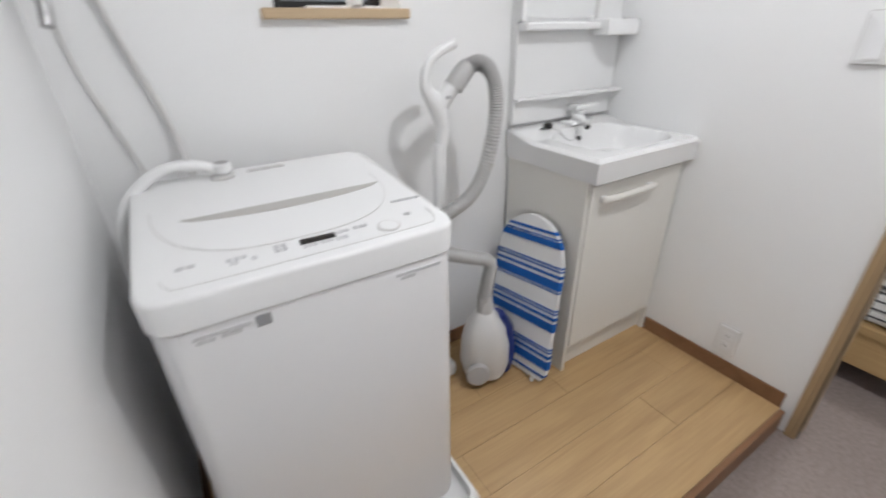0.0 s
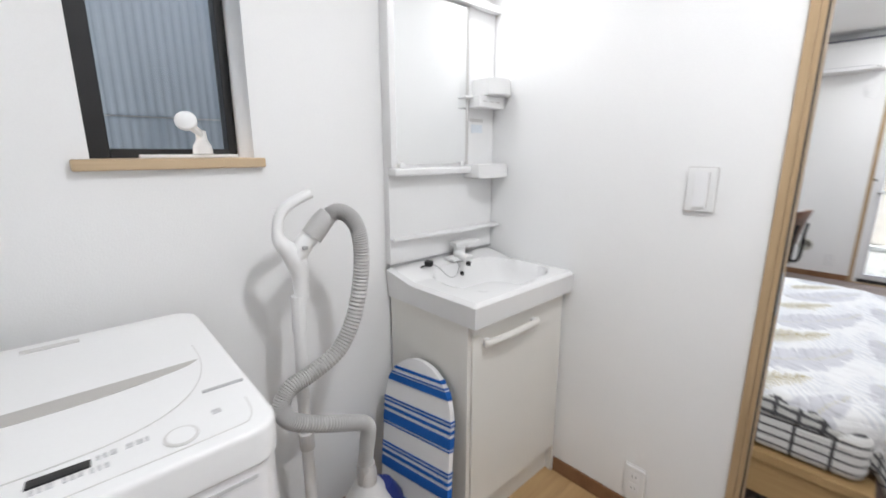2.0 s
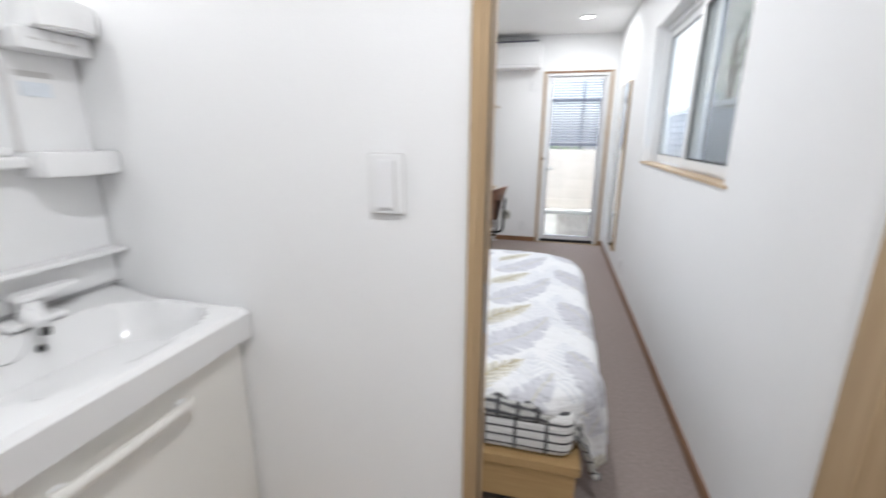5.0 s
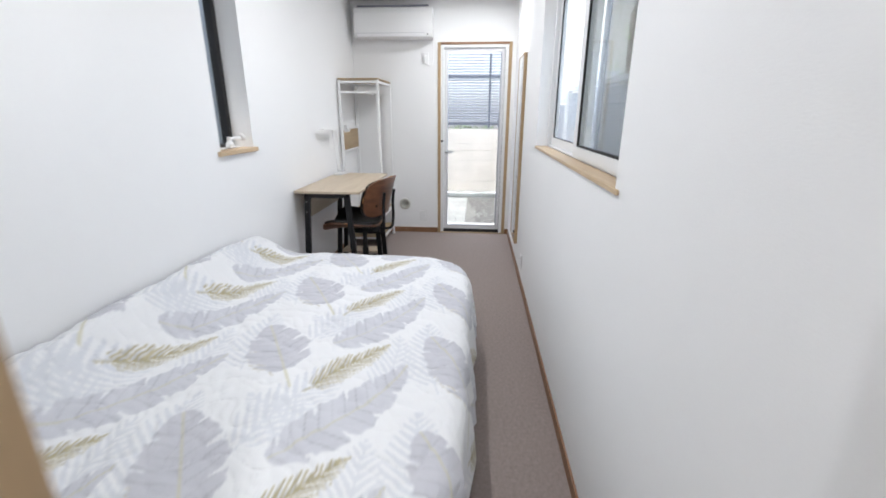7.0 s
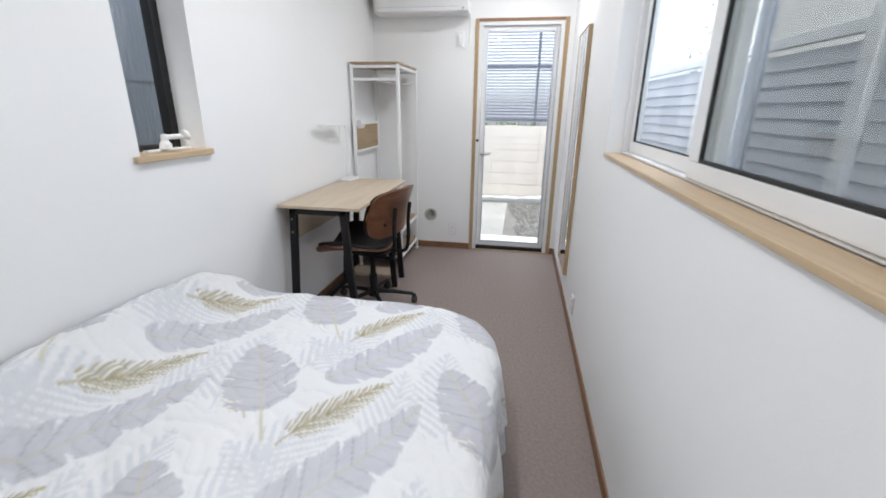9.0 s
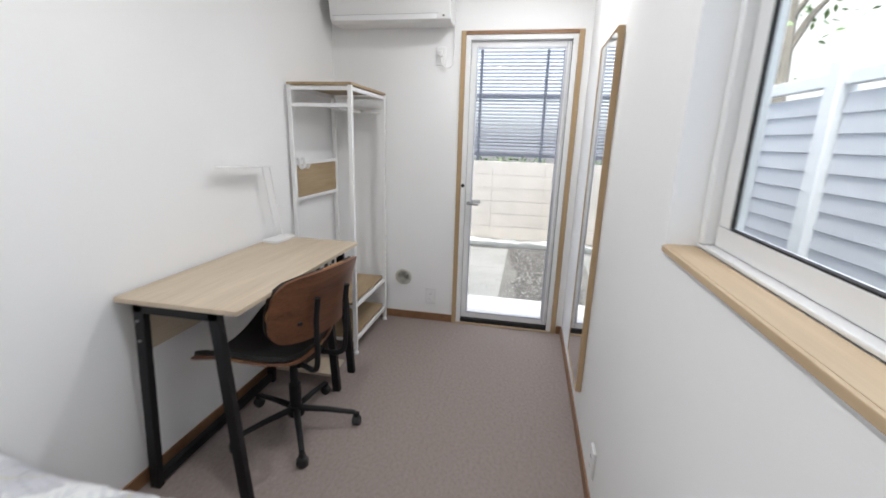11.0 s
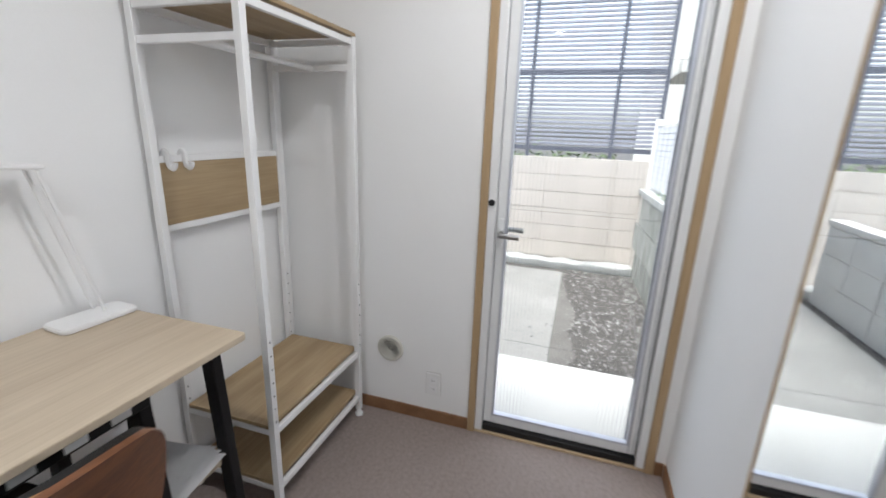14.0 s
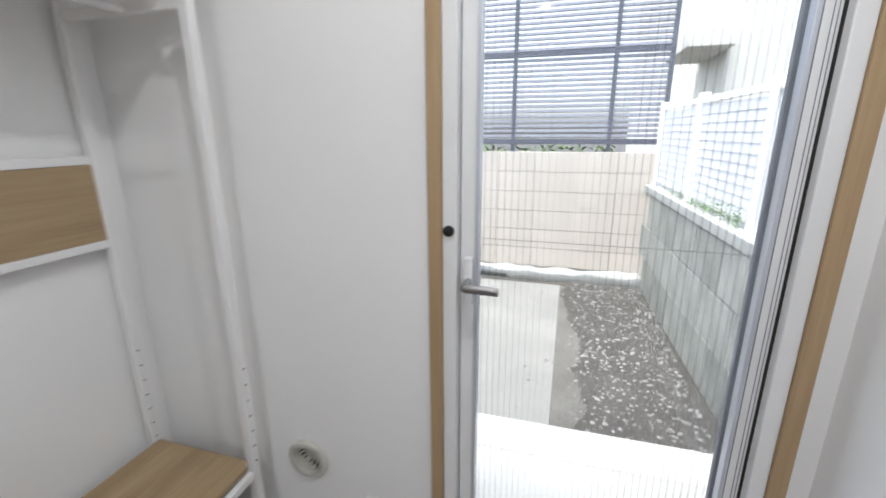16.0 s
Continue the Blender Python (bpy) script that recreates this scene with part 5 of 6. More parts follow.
strip = thing("power_strip", (5.06, DY0 + 0.05, 0.78), "black power strip with white sockets under the desk edge", "power strip")
part("body", box((4.86, DY0 + 0.022, 0.768), (5.235, DY0 + 0.072, 0.8035), 0.004), M_BLACK, strip)
for k in range(4):
    part("socket", box((4.905 + 0.082 * k, DY0 + 0.0195, 0.775), (4.945 + 0.082 * k, DY0 + 0.0218, 0.796), 0.001), M_LGREY if k % 2 else M_WHITE, strip)

lamp = thing("desk_lamp", (5.44, 1.43, DZ), "slim white folding desk lamp on the desk, unlit", "desk lamp")
part("base", prism(rounded(0.19, 0.10, 0.02), 0.014, pose(5.405, 1.425, DZ + 0.0005, 0, 0, -4), 0.003), M_WHITE, lamp)
for s in (-0.022, 0.022):
    part("stem", bar((5.435, 1.44 + s, DZ + 0.014), (5.345, 1.44 + s, 1.235), 0.006, 0.010, (0, 1, 0)), M_WHITE, lamp)
part("head", bar((5.362, 1.44, 1.240), (4.99, 1.44, 1.252), 0.055, 0.009, (0, 1, 0)), M_WHITE, lamp)

# ---- bedroom: chair ----
CH = pose(4.918, 1.090, 0.0, 0, 0, -12)
CS = pose(4.868, 1.137, 0.0, 0, 0, 3)   # the seat is swung a little against the back
chair = thing("desk_chair", (4.918, 1.090, 0.0), "walnut plywood swivel chair with black leather upholstery", "chair", rz=-12)


def shell(fn, nu, nv, thick):
    """A bent panel: fn(u, v) gives the middle face; thickened along its normals."""
    bm = bmesh.new()
    g = [[bm.verts.new(fn(-1 + 2 * i / nu, -1 + 2 * j / nv)) for i in range(nu + 1)] for j in range(nv + 1)]
    for j in range(nv):
        for i in range(nu):
            bm.faces.new((g[j][i], g[j][i + 1], g[j + 1][i + 1], g[j + 1][i]))
    bmesh.ops.recalc_face_normals(bm, faces=bm.faces)
    bmesh.ops.solidify(bm, geom=bm.faces[:], thickness=thick)
    return bm


def squircle(u, v, k=0.24):
    return u * math.sqrt(1 - k * v * v * v * v * 0.9), v * math.sqrt(1 - k * u * u * u * u * 0.9)


def seat_fn(lift, grow):
    def fn(u, v):
        a, b = squircle(u, v)
        x, y = a * (0.262 + 0.028 * b + grow), 0.02 + b * (0.215 + grow)
        z = 0.468 + lift + 0.105 * abs(a) ** 2.4 * (0.3 + 0.35 * (b + 1)) - 0.028 * max(0, b) ** 2 + 0.02 * max(0, -b) ** 2
        return (x, y, z)
    return fn


def back_fn(off, grow):
    def fn(u, v):
        a, b = squircle(u, v, 0.30)
        x, z = a * (0.258 + grow) * (1 - 0.05 * max(0, -b)), 0.719 + b * (0.147 + grow)
        y = -0.215 + off + 0.075 * abs(a) ** 2.2 - 0.04 * b - 0.01 * b * b
        return (x, y, z)
    return fn


part("seat_shell", shell(seat_fn(0.0, 0.012), 18, 16, 0.012), M_WALNUT, chair, "walnut plywood seat shell", at=CS)
part("seat_pad", shell(seat_fn(0.020, 0.0), 18, 16, 0.018), M_LEATHER, chair, "black leather seat pad", at=CS)
edge = [seat_fn(-0.004, 0.013)(math.cos(t) * min(1, 1 / max(abs(math.cos(t)), abs(math.sin(t)))), math.sin(t) * min(1, 1 / max(abs(math.cos(t)), abs(math.sin(t))))) for t in (2 * math.pi * k / 64 for k in range(65))]
part("seat_edge", tube(edge, 0.0055, 6, caps=False), M_PLYEDGE, chair, "pale plywood edge", at=CS)
part("back_shell", shell(back_fn(0.0, 0.012), 18, 12, 0.012), M_WALNUT, chair, "walnut plywood back shell", at=CH)
part("back_pad", shell(back_fn(0.026, 0.006), 18, 12, 0.020), M_LEATHER, chair, "black leather back pad", at=CH)
edge = [back_fn(0.002, 0.013)(math.cos(t) * min(1, 1 / max(abs(math.cos(t)), abs(math.sin(t)))), math.sin(t) * min(1, 1 / max(abs(math.cos(t)), abs(math.sin(t))))) for t in (2 * math.pi * k / 64 for k in range(65))]
part("back_edge", tube(edge, 0.005, 6, caps=False), M_PLYEDGE, chair, "pale plywood edge", at=CH)
for s in (-1, 1):
    part("back_strut", tube(curve_points([(s * 0.10, -0.250, 0.76), (s * 0.10, -0.236, 0.65), (s * 0.10, -0.235, 0.52), (s * 0.095, -0.215, 0.42), (s * 0.07, -0.12, 0.405)], 6), 0.0125, 10), M_BLACK, chair, at=CH)
    for z in (0.655, 0.73):
        part("bolt", lathe([(0.0, 0.0), (0.011, 0.0), (0.009, 0.005), (0.0, 0.006)], 12, pose(s * 0.155, -0.198, z, 90, 0, s * 18)), M_BLACK, chair, at=CH)
part("mechanism", box((-0.09, -0.12, 0.392), (0.09, 0.11, 0.43), 0.01), M_BLACK, chair, at=CH)
part("lever", tube([(0.08, 0.03, 0.41), (0.16, 0.05, 0.40), (0.20, 0.05, 0.405)], 0.005, 8), M_BLACK, chair, at=CH)
part("column", lathe([(0.0, 0.10), (0.028, 0.10), (0.028, 0.24), (0.019, 0.245), (0.019, 0.392), (0.0, 0.392)], 16), M_BLACK, chair, at=CH)
part("hub", lathe([(0.0, 0.075), (0.04, 0.075), (0.042, 0.10), (0.034, 0.125), (0.0, 0.127)], 18), M_BLACK, chair, at=CH)
for k in range(5):
    a = radians(72 * k - 62)
    c, s = math.cos(a), math.sin(a)
    part("spoke", tube([(0.03 * c, 0.03 * s, 0.105), (0.15 * c, 0.15 * s, 0.094), (0.285 * c, 0.285 * s, 0.072)], [0.017, 0.0145, 0.012], 10), M_BLACK, chair, at=CH)
    cast = part("caster", lathe([(0.0, -0.02), (0.018, -0.02), (0.026, -0.013), (0.026, 0.013), (0.018, 0.02), (0.0, 0.02)], 16, pose(0.292 * c, 0.292 * s, 0.0268, 90, 0, 72 * k + 20)), M_RUBBER, chair, at=CH)
    part("hood", box((0.292 * c - 0.012, 0.292 * s - 0.012, 0.046), (0.292 * c + 0.012, 0.292 * s + 0.012, 0.072), 0.004), M_BLACK, cast, at=CH)

# ---- bedroom: clothes rack ----
rack = thing("clothes_rack", (5.96, 1.27, 0.0), "white steel clothes rack with oak boards and a hanging rail", "clothes rack")
RX0, RX1, RY0, RY1, RT = 5.686, 6.272, 1.095, 1.474, 1.682
PS = 0.0125
for x in (RX0, RX1):
    for y in (RY0, RY1):
        part("post", box((x - PS, y - PS, 0.035), (x + PS, y + PS, RT + 0.012), 0.002), M_RACK, rack)
        foot = part("foot", lathe([(0.0, 0.0), (0.018, 0.0), (0.019, 0.012), (0.012, 0.02), (0.008, 0.0345), (0.0, 0.0345)], 14, pose(x, y, 0.0005)), M_WHITE, rack, "white plastic foot")
        for k in range(7):
            part("hole", lathe([(0.0, 0.0), (0.003, 0.0), (0.003, 0.0012), (0.0, 0.0012)], 8, pose(x, y - (PS - 0.0004), 0.38 + 0.05 * k, 90, 0, 0)), M_RUBBER, rack)
for x in (RX0, RX1):
    for z in (RT - 0.006, RT - 0.10, 0.335, 0.10):
        part("side_rail", box((x - 0.009, RY0 + PS, z - 0.011), (x + 0.009, RY1 - PS, z + 0.011), 0.002), M_RACK, rack)
for y in (RY0, RY1):
    for z in (RT - 0.006, 0.335, 0.10):
        part("long_rail", box((RX0 + PS, y - 0.009, z - 0.011), (RX1 - PS, y + 0.009, z + 0.011), 0.002), M_RACK, rack)
part("top_board", box((RX0 - PS, RY0 - PS, RT + 0.0125), (RX1 + PS, RY1 + PS, RT + 0.0275), 0.002), M_RACKWOOD, rack, "oak laminate top board")
part("shelf", box((RX0 - 0.008, RY0 + PS + 0.001, 0.3465), (RX1 + 0.008, RY1 - PS - 0.001, 0.3625), 0.002), M_RACKWOOD, rack, "oak laminate shelf")
part("shelf", box((RX0 - 0.008, RY0 + PS + 0.001, 0.1115), (RX1 + 0.008, RY1 - PS - 0.001, 0.1275), 0.002), M_RACKWOOD, rack, "oak laminate shelf")
part("hanging_rail", tube([(RX0 + 0.009, 1.275, RT - 0.10), (RX1 - 0.009, 1.275, RT - 0.10)], 0.011, 14), M_RACK, rack)
part("panel", box((RX0 + PS, RY1 - 0.006, 1.024), (RX1 - PS, RY1 + 0.004, 1.227), 0.001), M_RACKWOOD, rack, "oak laminate back panel")
for z in (1.0125, 1.2385):
    part("panel_rail", box((RX0 + PS, RY1 - 0.009, z - 0.011), (RX1 - PS, RY1 + 0.009, z + 0.011), 0.002), M_RACK, rack)
for hx in (5.725, 5.788):
    hk = thing("hook", (hx, RY1 - 0.02, 1.255), "white S-shaped hook hung on the rack panel", "hook", "hooks on the rack")
    part("wire", tube(curve_points([(hx, RY1 + 0.006, 1.245), (hx, RY1 - 0.002, 1.2615), (hx, RY1 - 0.0155, 1.257), (hx, RY1 - 0.017, 1.230), (hx, RY1 - 0.021, 1.216), (hx, RY1 - 0.034, 1.211), (hx, RY1 - 0.043, 1.219), (hx, RY1 - 0.044, 1.229)], 5), 0.0065, 8, flat=1.6), M_WHITE, hk)

# ---- bedroom: end wall and right wall ----
ac = thing("air_conditioner", (6.25, 1.02, 2.135), "white wall-mounted air conditioner above the clothes rack", "air conditioner")
prof = [(6.352, 2.14), (6.20, 2.137), (6.168, 2.150), (6.158, 2.185), (6.150, 2.28), (6.152, 2.37), (6.170, 2.415), (6.20, 2.428), (6.352, 2.43)]
bm = bmesh.new()
ends = [[bm.verts.new((x, y, z)) for x, z in prof] for y in (0.612, 1.428)]
for k in range(len(prof)):
    bm.faces.new((ends[0][k], ends[0][(k + 1) % len(prof)], ends[1][(k + 1) % len(prof)], ends[1][k]))
bm.faces.new(ends[0][::-1])
bm.faces.new(ends[1])
bmesh.ops.bevel(bm, geom=[e for e in bm.edges if abs(e.verts[0].co.y - e.verts[1].co.y) < 1e-6], offset=0.006, segments=2, affect="EDGES")
part("body", bm, M_WHITE, ac)
part("flap", box((6.152, 0.70, 2.146), (6.1575, 1.39, 2.178), 0.002), M_ENAMEL, ac, "white outlet flap")
part("flap_gap", box((6.1545, 0.69, 2.1785), (6.1575, 1.40, 2.1815)), M_GREYPL, ac)
part("intake_grille", box((6.19, 0.65, 2.4295), (6.34, 1.39, 2.445), 0.003), M_FENCE, ac, "dark intake grille")
part("sensor", lathe([(0.0, 0.0), (0.006, 0.0), (0.0, 0.002)], 12, pose(6.1545, 0.655, 2.165, 0, -90, 0)), M_DARK, ac)
cb = thing("outlet_box", (XE - 0.001, 0.70, 1.96), "white socket with the air conditioner's cable", "socket")
part("plate", box((XE - 0.012, 0.668, 1.902), (XE - 0.0006, 0.738, 2.018), 0.004), M_WHITE, cb)
part("plug", box((XE - 0.036, 0.690, 1.955), (XE - 0.0122, 0.716, 1.99), 0.005), M_WHITE, cb)
part("cable", tube(curve_points([(XE - 0.030, 0.703, 1.958), (XE - 0.028, 0.690, 1.905), (XE - 0.02, 0.655, 1.885), (XE - 0.015, 0.622, 1.91), (XE - 0.012, 0.612, 2.0), (XE - 0.012, 0.614, 2.135)], 6), 0.004, 8), M_WHITE, cb)
vent = thing("air_vent", (XE, 0.963, 0.347), "round cream wall ventilator with louvres", "air vent")
vm = pose(XE - 0.0006, 0.963, 0.347, 0, -90, 0)
M_VENT = material("cream plastic", (0.52, 0.51, 0.46), 0.5, vary=0.03)
part("ring", lathe([(0.066, 0.0), (0.066, 0.008), (0.060, 0.014), (0.048, 0.014), (0.046, 0.004), (0.046, 0.0)], 32, vm), M_VENT, vent)
part("backing", lathe([(0.0, 0.001), (0.0455, 0.001), (0.0455, 0.0), (0.0, 0.0)], 28, vm), M_BLACKFR, vent)
for r in (0.014, 0.026, 0.037):
    part("louvre", lathe([(r, 0.0015), (r + 0.005, 0.0015), (r + 0.008, 0.012), (r + 0.004, 0.012), (r, 0.0015)], 28, vm), M_VENT, vent)
part("hub", lathe([(0.0, 0.0015), (0.008, 0.0015), (0.008, 0.013), (0.0, 0.014)], 16, vm), M_VENT, vent)

mir = thing("wall_mirror", (5.43, YR, 0.222), "tall narrow mirror in an oak frame on the wall", "mirror")
MX0, MX1, MZ0, MZ1, MF = 5.205, 5.655, 0.222, 1.868, 0.006
part("glass", box((MX0 + 0.0065, YR + 0.020, MZ0 + 0.0065), (MX1 - 0.0065, YR + 0.025, MZ1 - 0.0065)), M_MIRROR, mir, "mirror glass")
for a, b, c, d in ((MX0, MX0 + MF, MZ0, MZ1), (MX1 - MF, MX1, MZ0, MZ1), (MX0 + MF, MX1 - MF, MZ0, MZ0 + MF), (MX0 + MF, MX1 - MF, MZ1 - MF, MZ1)):
    part("frame", box((a, YR + 0.0008, c), (b, YR + 0.028, d), 0.001), M_TRIM, mir)

# ---- outside ----
GZ = -0.2
structure("ground", box((-150, -150, GZ - 0.3), (150, 150, GZ)), M_SOIL, "bare gravelly soil round the house", "ground")
structure("pavement", box((XE + WT + 0.001, -0.50, GZ - 0.02), (7.33, 2.2, -0.115), 0.006), M_SLAB, "pale concrete door step", "pavement", True)
structure("pavement_old", box((7.36, 0.27, GZ - 0.05), (9.62, 1.55, GZ + 0.018), 0.006), M_OLDCONC, "weathered concrete paving beyond the step", "pavement", True)
sw = thing("side_wall", (8.6, 1.72, GZ), "low pale grey concrete block wall beside the paving", "garden wall")
part("core", box((7.32, 1.662, GZ), (9.70, 1.80, 0.60)), M_MORTAR, sw)
part("coping", box((7.30, 1.645, 0.601), (9.72, 1.81, 0.66), 0.008), M_SLAB, sw, "pale concrete coping")
for r in range(3):
    for c in range(5):
        part("block", box((7.322 + 0.475 * c, 1.65 + 0.003 * ((r + 2 * c) % 3), GZ + 0.004 + 0.265 * r), (7.792 + 0.475 * c, 1.6618, GZ + 0.263 + 0.265 * r), 0.004, 1), M_SLAB, sw)

bw = thing("block_wall", (10.0, 0.6, GZ), "beige concrete block garden wall", "garden wall")
part("core", box((10.012, -0.60, GZ), (10.12, 3.2, 1.10)), M_MORTAR, bw)
footing = box((9.84, -0.50, GZ - 0.02), (9.994, 3.2, GZ + 0.085), 0.015)
bmesh.ops.subdivide_edges(footing, edges=[e for e in footing.edges if e.calc_length() > 1.0], cuts=60)
for v in footing.verts:
    v.co.x -= 0.045 * (1 + noise.noise(Vector((0, v.co.y * 4.1, 2)))) * (v.co.x < 9.9)
    v.co.z += 0.030 * noise.noise(Vector((v.co.x * 9, v.co.y * 5.3, 0))) * (v.co.z > GZ)
part("footing", footing, M_COPING, bw, "rough lumpy concrete footing")
blk = box((0, 0, 0), (0.02, 0.3975, 0.1990), 0.0015, 1)
block_mesh = bpy.data.meshes.new("block")
blk.to_mesh(block_mesh)
blk.free()
block_mesh.materials.append(M_BLOCK)
for r in range(6):
    for c in range(10):
        y = -0.60 + 0.40 * c
        if y < -0.65:
            continue
        b = new("block", block_mesh)
        b.parent = bw
        b.matrix_basis = world_of(bw).inverted() @ pose(9.995 + 0.001 * ((r * 7 + c * 5) % 3), y, GZ + 0.10 + 0.2035 * r - 0.013)

lf = thing("louvre_fence", (10.3, 0.6, 1.0), "tall dark grey louvre screen above the block wall", "fence")
for y in (-0.615, -0.11, 0.88, 1.87, 2.86):
    part("post", box((10.28, y - 0.022, GZ), (10.33, y + 0.022, 2.90), 0.003), M_POST, lf)
for z in (1.20, 2.07, 2.88):
    part("rail", box((10.275, -0.615, z - 0.028), (10.279, 3.0, z + 0.028)), M_POST, lf)
slat_bm = box((-0.012, -0.615, -0.0155), (0.012, 3.0, 0.0155), 0.002, 1)
slat_mesh = bpy.data.meshes.new("slat")
slat_bm.to_mesh(slat_mesh)
slat_bm.free()
slat_mesh.materials.append(M_FENCE)
z = 1.26
while z < 2.84:
    if abs(z - 2.07) > 0.042:
        s = new("slat", slat_mesh)
        s.parent = lf
        s.matrix_basis = world_of(lf).inverted() @ pose(10.30, 0, z, 0, 14, 0)
    z += 0.0505

# retaining wall and pale fence along the right-hand boundary
RA = math.degrees(math.atan2(0.40, 8.0))
RW = pose(10.0, -0.47, GZ, 0, 0, RA)   # the wall runs backwards along -x of this frame
rw = thing("retaining_wall", (10.0, -0.47, GZ), "low mossy grey block retaining wall", "retaining wall", rz=RA)
part("core", box((-9.0, -0.14, 0.0), (0.0, -0.012, 0.93)), M_MORTAR, rw, at=RW)
part("coping", box((-9.0, -0.16, 0.931), (0.0, 0.012, 1.0), 0.008), M_COPING, rw, "pale concrete coping", at=RW)
big = box((0.003, -0.02, 0.003), (0.447, 0.0, 0.306), 0.008, 1)
big_mesh = bpy.data.meshes.new("stone_block")
big.to_mesh(big_mesh)
big.free()
big_mesh.materials.append(M_GREYBLOCK)
for r in range(3):
    for c in range(20):
        b = new("block", big_mesh)
        b.parent = rw
        b.matrix_basis = pose(-0.45 * (c + 1) + (0.22 if r % 2 else 0.0) - 0.22, -0.006 + 0.004 * ((c * 3 + r) % 3), 0.31 * r + 0.002)
pf = thing("panel_fence", (10.0, -0.55, 0.8), "pale grey slatted fence with white posts on the retaining wall", "fence", rz=RA)
for k in range(9):
    part("post", box((-0.03 - 1.05 * k, -0.115, 1.0005), (0.03 - 1.05 * k, -0.055, 1.76 if k < 4 else 1.86), 0.004), M_ALU, pf, "white post", at=RW)
fs = box((-1.018, -0.004, -0.030), (-0.032, 0.004, 0.030), 0.003, 1)
fs_mesh = bpy.data.meshes.new("fence_slat")
fs.to_mesh(fs_mesh)
fs.free()
fs_mesh.materials.append(M_FENCEW)
for k in range(8):
    part("top_rail", box((-1.02 - 1.05 * k, -0.10, 1.69 if k < 4 else 1.79), (-0.03 - 1.05 * k, -0.07, 1.73 if k < 4 else 1.83), 0.003), M_ALU, pf, at=RW)
    for j in range(11):
        s = new("slat", fs_mesh)
        s.parent = pf
        s.matrix_basis = world_of(pf).inverted() @ RW @ pose(-1.05 * k, -0.085, (1.07 if k < 4 else 1.17) + 0.057 * j, 5, 0, 0)

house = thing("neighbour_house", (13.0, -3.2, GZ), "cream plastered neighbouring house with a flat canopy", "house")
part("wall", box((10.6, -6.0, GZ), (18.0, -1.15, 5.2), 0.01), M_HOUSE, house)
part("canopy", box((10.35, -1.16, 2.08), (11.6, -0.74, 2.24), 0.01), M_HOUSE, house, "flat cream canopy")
part("window", box((10.57, -2.9, 1.0), (10.6, -2.0, 2.2), 0.004), M_SILVER, house)
part("parapet", box((10.5, -6.1, 5.2), (18.1, -1.05, 5.45), 0.01), M_SLAB, house)

# neighbour's corrugated wall beside the slit windows
nb = thing("neighbour_shed", (2.5, 2.42, GZ), "neighbouring building clad in blue-grey corrugated metal", "building")
SEAMS = (-0.2, 0.42, 0.96, 1.50, 2.04, 2.58, 3.12, 3.7)
for z0, z1 in zip(SEAMS, SEAMS[1:]):
    n = 1240
    sv, sf = [], []
    for k in range(n + 1):
        x = -2.5 + 0.00795 * k
        y = 2.40 + (0.0, 0.0, 0.004, 0.004)[k % 4]
        sv += [(x, y - 0.004, z0), (x, y, z1 - 0.004)]
    for k in range(n):
        sf.append((2 * k, 2 * k + 2, 2 * k + 3, 2 * k + 1))
    me = bpy.data.meshes.new("siding_panel")
    me.from_pydata([tuple(Vector(v) - Vector((2.5, 2.42, GZ))) for v in sv], [], sf)
    me.materials.append(M_SIDING)
    sp = new("siding_panel", me)
    sp.parent = nb
part("core", box((-2.5, 2.412, GZ), (7.37, 2.6, 3.7)), M_MORTAR, nb)
part("eave", box((-2.5, 2.36, 3.7), (7.37, 2.65, 3.78), 0.004), M_SILVER, nb)


# worn concrete that frays out into the soil
spill = bmesh.new()
edge_lo, edge_hi = [], []
for k in range(61):
    x = 7.36 + 2.26 * k / 60
    y = 0.17 - 0.07 * math.sin(2.2 * (x - 7.4)) + 0.10 * noise.noise(Vector((x * 2.3, 4.0, 0))) + 0.05 * noise.noise(Vector((x * 9, 1.0, 0)))
    edge_lo.append(spill.verts.new((x, y, GZ + 0.002)))
    edge_hi.append(spill.verts.new((x, 0.285, GZ + 0.012)))
for k in range(60):
    spill.faces.new((edge_lo[k], edge_lo[k + 1], edge_hi[k + 1], edge_hi[k]))
structure("pavement_edge", spill, M_SPILL, "worn soil-stained concrete at the paving's edge", "pavement")


# gravel
def gravel(n, seed):
    """Small stones of several faces, scattered over the soil strip."""
    g = np.random.RandomState(seed)
    v0 = np.array([(0.9, 0.1, 0), (0.2, 0.8, 0.1), (-0.7, 0.5, 0), (-0.8, -0.4, 0.05), (0.1, -0.9, 0), (0.35, -0.1, 0.55), (-0.35, 0.15, 0.5)])
    f0 = [(0, 1, 5), (1, 6, 5), (1, 2, 6), (2, 3, 6), (3, 4, 6), (4, 5, 6), (4, 0, 5)]
    vs, fs_ = [], []
    for k in range(n):
        s = 0.0035 + 0.017 * g.rand() ** 6
        a = g.uniform(0, 6.28)
        R = np.array([[math.cos(a), -math.sin(a), 0], [math.sin(a), math.cos(a), 0], [0, 0, 1]])
        x = g.uniform(7.30, 9.84)
        y = -0.52 + 0.70 * g.rand() ** 1.25 if g.rand() > 0.06 else g.uniform(0.0, 0.6)
        zz = GZ + (0.017 if (y > 0.25 and x < 9.62) else -0.002)
        p = (v0 * g.uniform(0.7, 1.3, (7, 3)) * s) @ R.T + np.array([x, y, zz])
        i = len(vs)
        vs += [tuple(q) for q in p]
        fs_ += [tuple(i + q for q in f) for f in f0]
    return vs, fs_


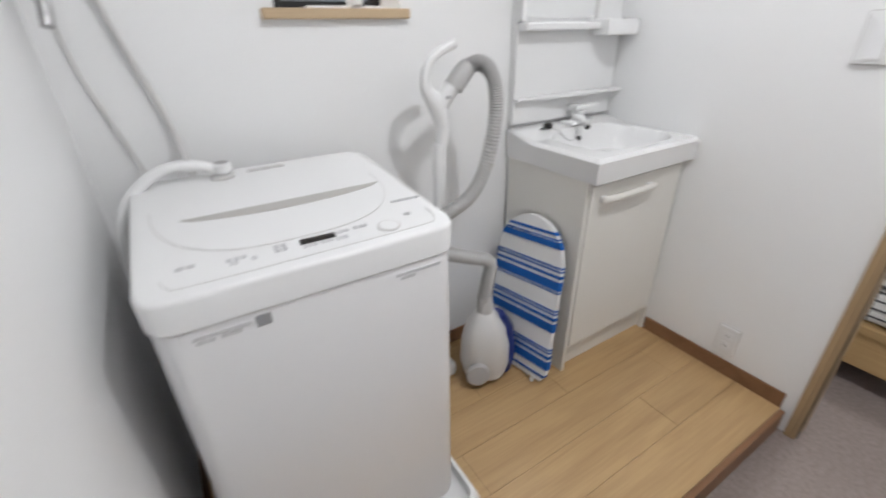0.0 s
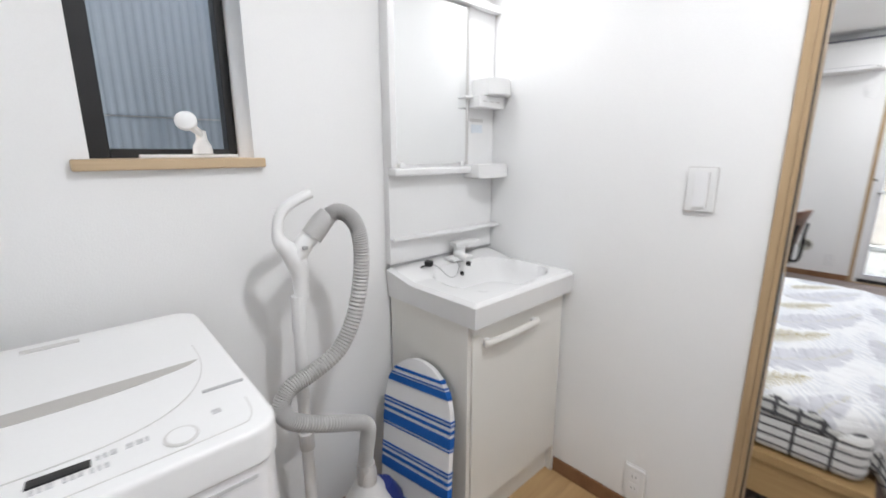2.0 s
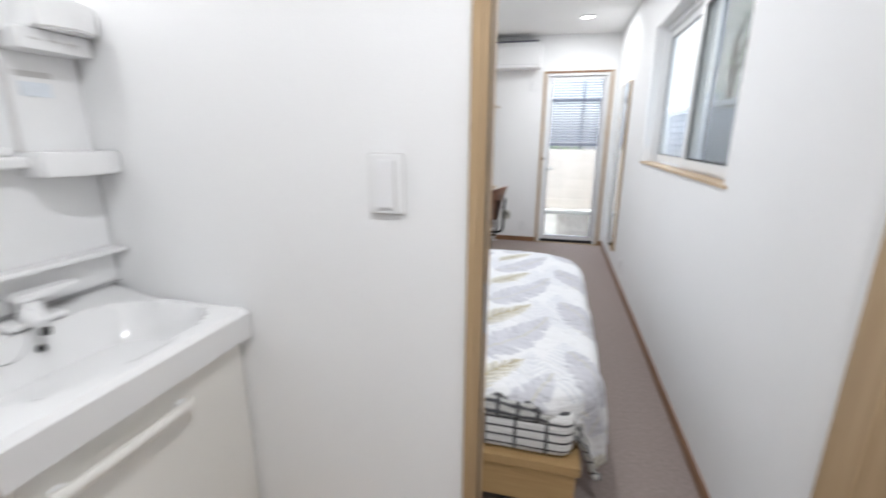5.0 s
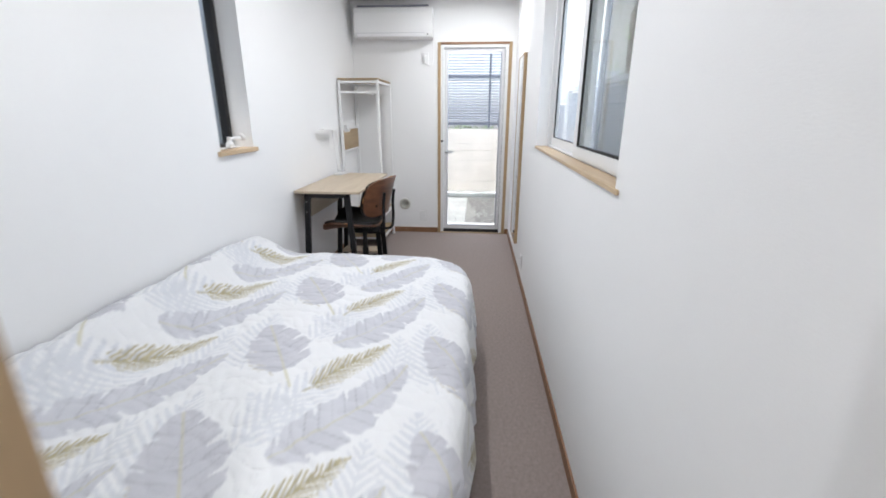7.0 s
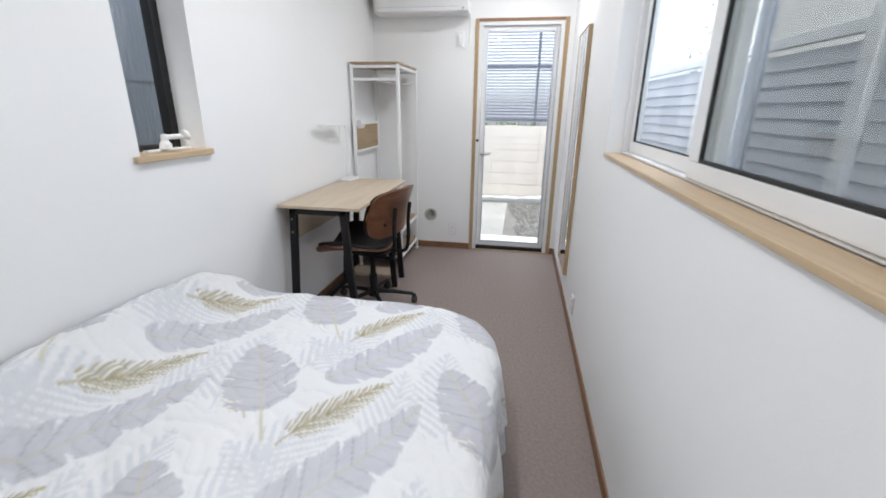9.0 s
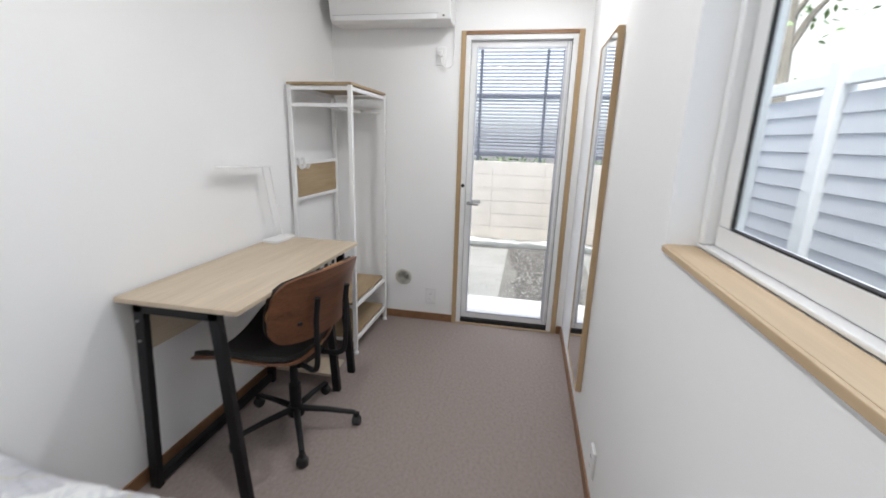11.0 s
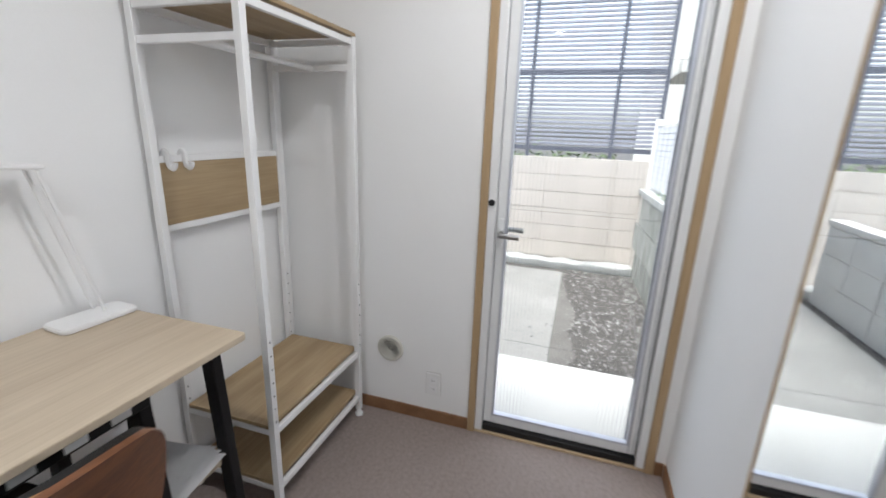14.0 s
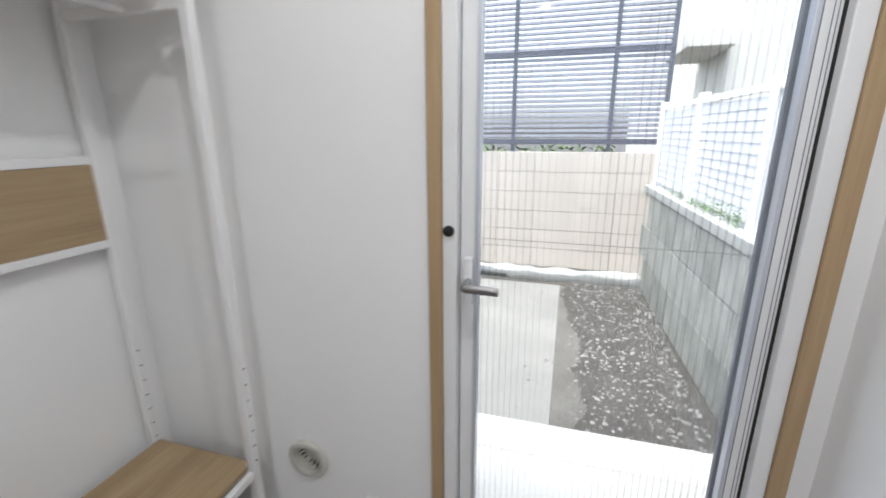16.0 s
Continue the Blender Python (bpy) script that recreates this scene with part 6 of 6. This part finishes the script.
gv, gf = gravel(5200, 4)
gm = bpy.data.meshes.new("gravel")
gm.from_pydata(gv, [], gf)
gm.materials.append(M_STONE)
tagged(new("gravel", gm), "loose grey gravel and pebbles on the soil", "gravel", kind="stuff")


def tree(base, height, seed, spread, n_leaf, label, lean=0.0):
    """A forked trunk with limbs, and a loose crown of single leaves on its twigs."""
    g = random.Random(seed)
    t = thing("tree", base, label, "tree", "garden trees")
    b = Vector(base)
    top = b + Vector((lean + g.uniform(-0.1, 0.1), g.uniform(-0.1, 0.1), height * 0.62))
    mid = (b + top) / 2 + Vector((g.uniform(-0.05, 0.05), g.uniform(-0.05, 0.05), 0))
    pts = curve_points([b, mid, top], 6)
    part("trunk", tube(pts, [0.062 - 0.032 * k / (len(pts) - 1) for k in range(len(pts))], 9), M_BARK, t)
    tips = []
    for k in range(9):
        s = pts[g.randrange(4, len(pts))]
        a, e = g.uniform(0, 6.28), g.uniform(0.35, 1.1)
        ln = g.uniform(0.4, 0.8) * spread
        end = s + Vector((math.cos(a) * math.cos(e), math.sin(a) * math.cos(e), math.sin(e))) * ln
        m = (s + end) / 2 + Vector((g.uniform(-0.06, 0.06), g.uniform(-0.06, 0.06), 0.05))
        lp = curve_points([s, m, end], 5)
        part("limb", tube(lp, [0.02 - 0.014 * q / (len(lp) - 1) for q in range(len(lp))], 7), M_BARK, t)
        tips += lp[4:]
    vs, fs2 = [], []
    for k in range(n_leaf):
        c = tips[g.randrange(len(tips))] + Vector((g.gauss(0, 0.13), g.gauss(0, 0.13), g.gauss(0, 0.11))) * spread
        m = Euler((g.uniform(-1, 1), g.uniform(-1, 1), g.uniform(0, 6.28))).to_matrix()
        s = g.uniform(0.02, 0.04)
        i = len(vs)
        vs += [tuple(c - b + m @ Vector(q) * s) for q in ((-1, 0, 0), (0, 0.42, 0.1), (1, 0, 0.05), (0, -0.42, 0.1))]
        fs2.append((i, i + 1, i + 2, i + 3))
    me = bpy.data.meshes.new("crown")
    me.from_pydata(vs, [], fs2)
    me.materials.append(M_LEAF)
    cr = new("crown", me)
    cr.parent = t
    tagged(cr, kind="stuff")
    return t


tree((6.47, -1.6, GZ), 4.3, 3, 0.9, 330, "slender leaning garden tree with sparse young leaves behind the fence", 0.40)
tree((3.7, -1.95, GZ), 3.4, 8, 0.8, 200, "slender garden tree with sparse young leaves behind the fence")
hedge_v, hedge_f = [], []
hg = random.Random(12)
for k in range(900):
    c = Vector((10.75 + hg.gauss(0, 0.12), hg.uniform(-0.2, 3.0), 0.98 + abs(hg.gauss(0, 0.10))))
    m = Euler((hg.uniform(-1, 1), hg.uniform(-1, 1), hg.uniform(0, 6.28))).to_matrix()
    s = hg.uniform(0.025, 0.05)
    i = len(hedge_v)
    hedge_v += [tuple(c + m @ Vector(q) * s) for q in ((-1, 0, 0), (0, 0.4, 0.1), (1, 0, 0.05), (0, -0.4, 0.1))]
    hedge_f.append((i, i + 1, i + 2, i + 3))
hm = bpy.data.meshes.new("hedge")
hm.from_pydata(hedge_v, [], hedge_f)
hm.materials.append(M_LEAF)
tagged(new("hedge", hm), "low dark green hedge behind the block wall", "hedge", kind="stuff")

weed_v, weed_f = [], []
wg = random.Random(21)
for k in range(420):
    wx = 8.0 + 1.5 * wg.random() ** 1.6
    c = Vector((wx, -0.47 - 0.05 * (10.0 - wx) - 0.055 + wg.gauss(0, 0.012), 0.80 + abs(wg.gauss(0, 0.035)) * (1.6 if wx < 8.5 else 0.7)))
    m = Euler((wg.uniform(-1, 1), wg.uniform(-1, 1), wg.uniform(0, 6.28))).to_matrix()
    r = wg.uniform(0.006, 0.014)
    i = len(weed_v)
    weed_v += [tuple(c + m @ Vector(q) * r) for q in ((-1, 0, 0), (0, 0.4, 0.1), (1, 0, 0.05), (0, -0.4, 0.1))]
    weed_f.append((i, i + 1, i + 2, i + 3))
wm_ = bpy.data.meshes.new("weeds")
wm_.from_pydata(weed_v, [], weed_f)
wm_.materials.append(M_LEAF)
tagged(new("weeds", wm_), "small green weeds on the coping under the pale fence", "weeds", kind="stuff")

# ---- floor planks of the nook ----
PW, PL = 0.152, 0.90
plank_y = YSTEP + 0.0125
row = 0
while plank_y < YL - 0.01:
    y1 = min(plank_y + PW, YL - 0.001)
    x = XW + 0.001 - (0.0, 0.42, 0.2, 0.62)[row % 4]
    while x < XP - 0.001:
        a, b = max(x, XW + 0.001), min(x + PL, XP - 0.001)
        if b - a > 0.02:
            part("plank", box((a + 0.0003, plank_y + 0.0003, STEP - 0.008), (b - 0.0003, y1 - 0.0003, STEP), 0.0008, 1), M_PLANK, nook_floor)
        x += PL
    plank_y = y1
    row += 1
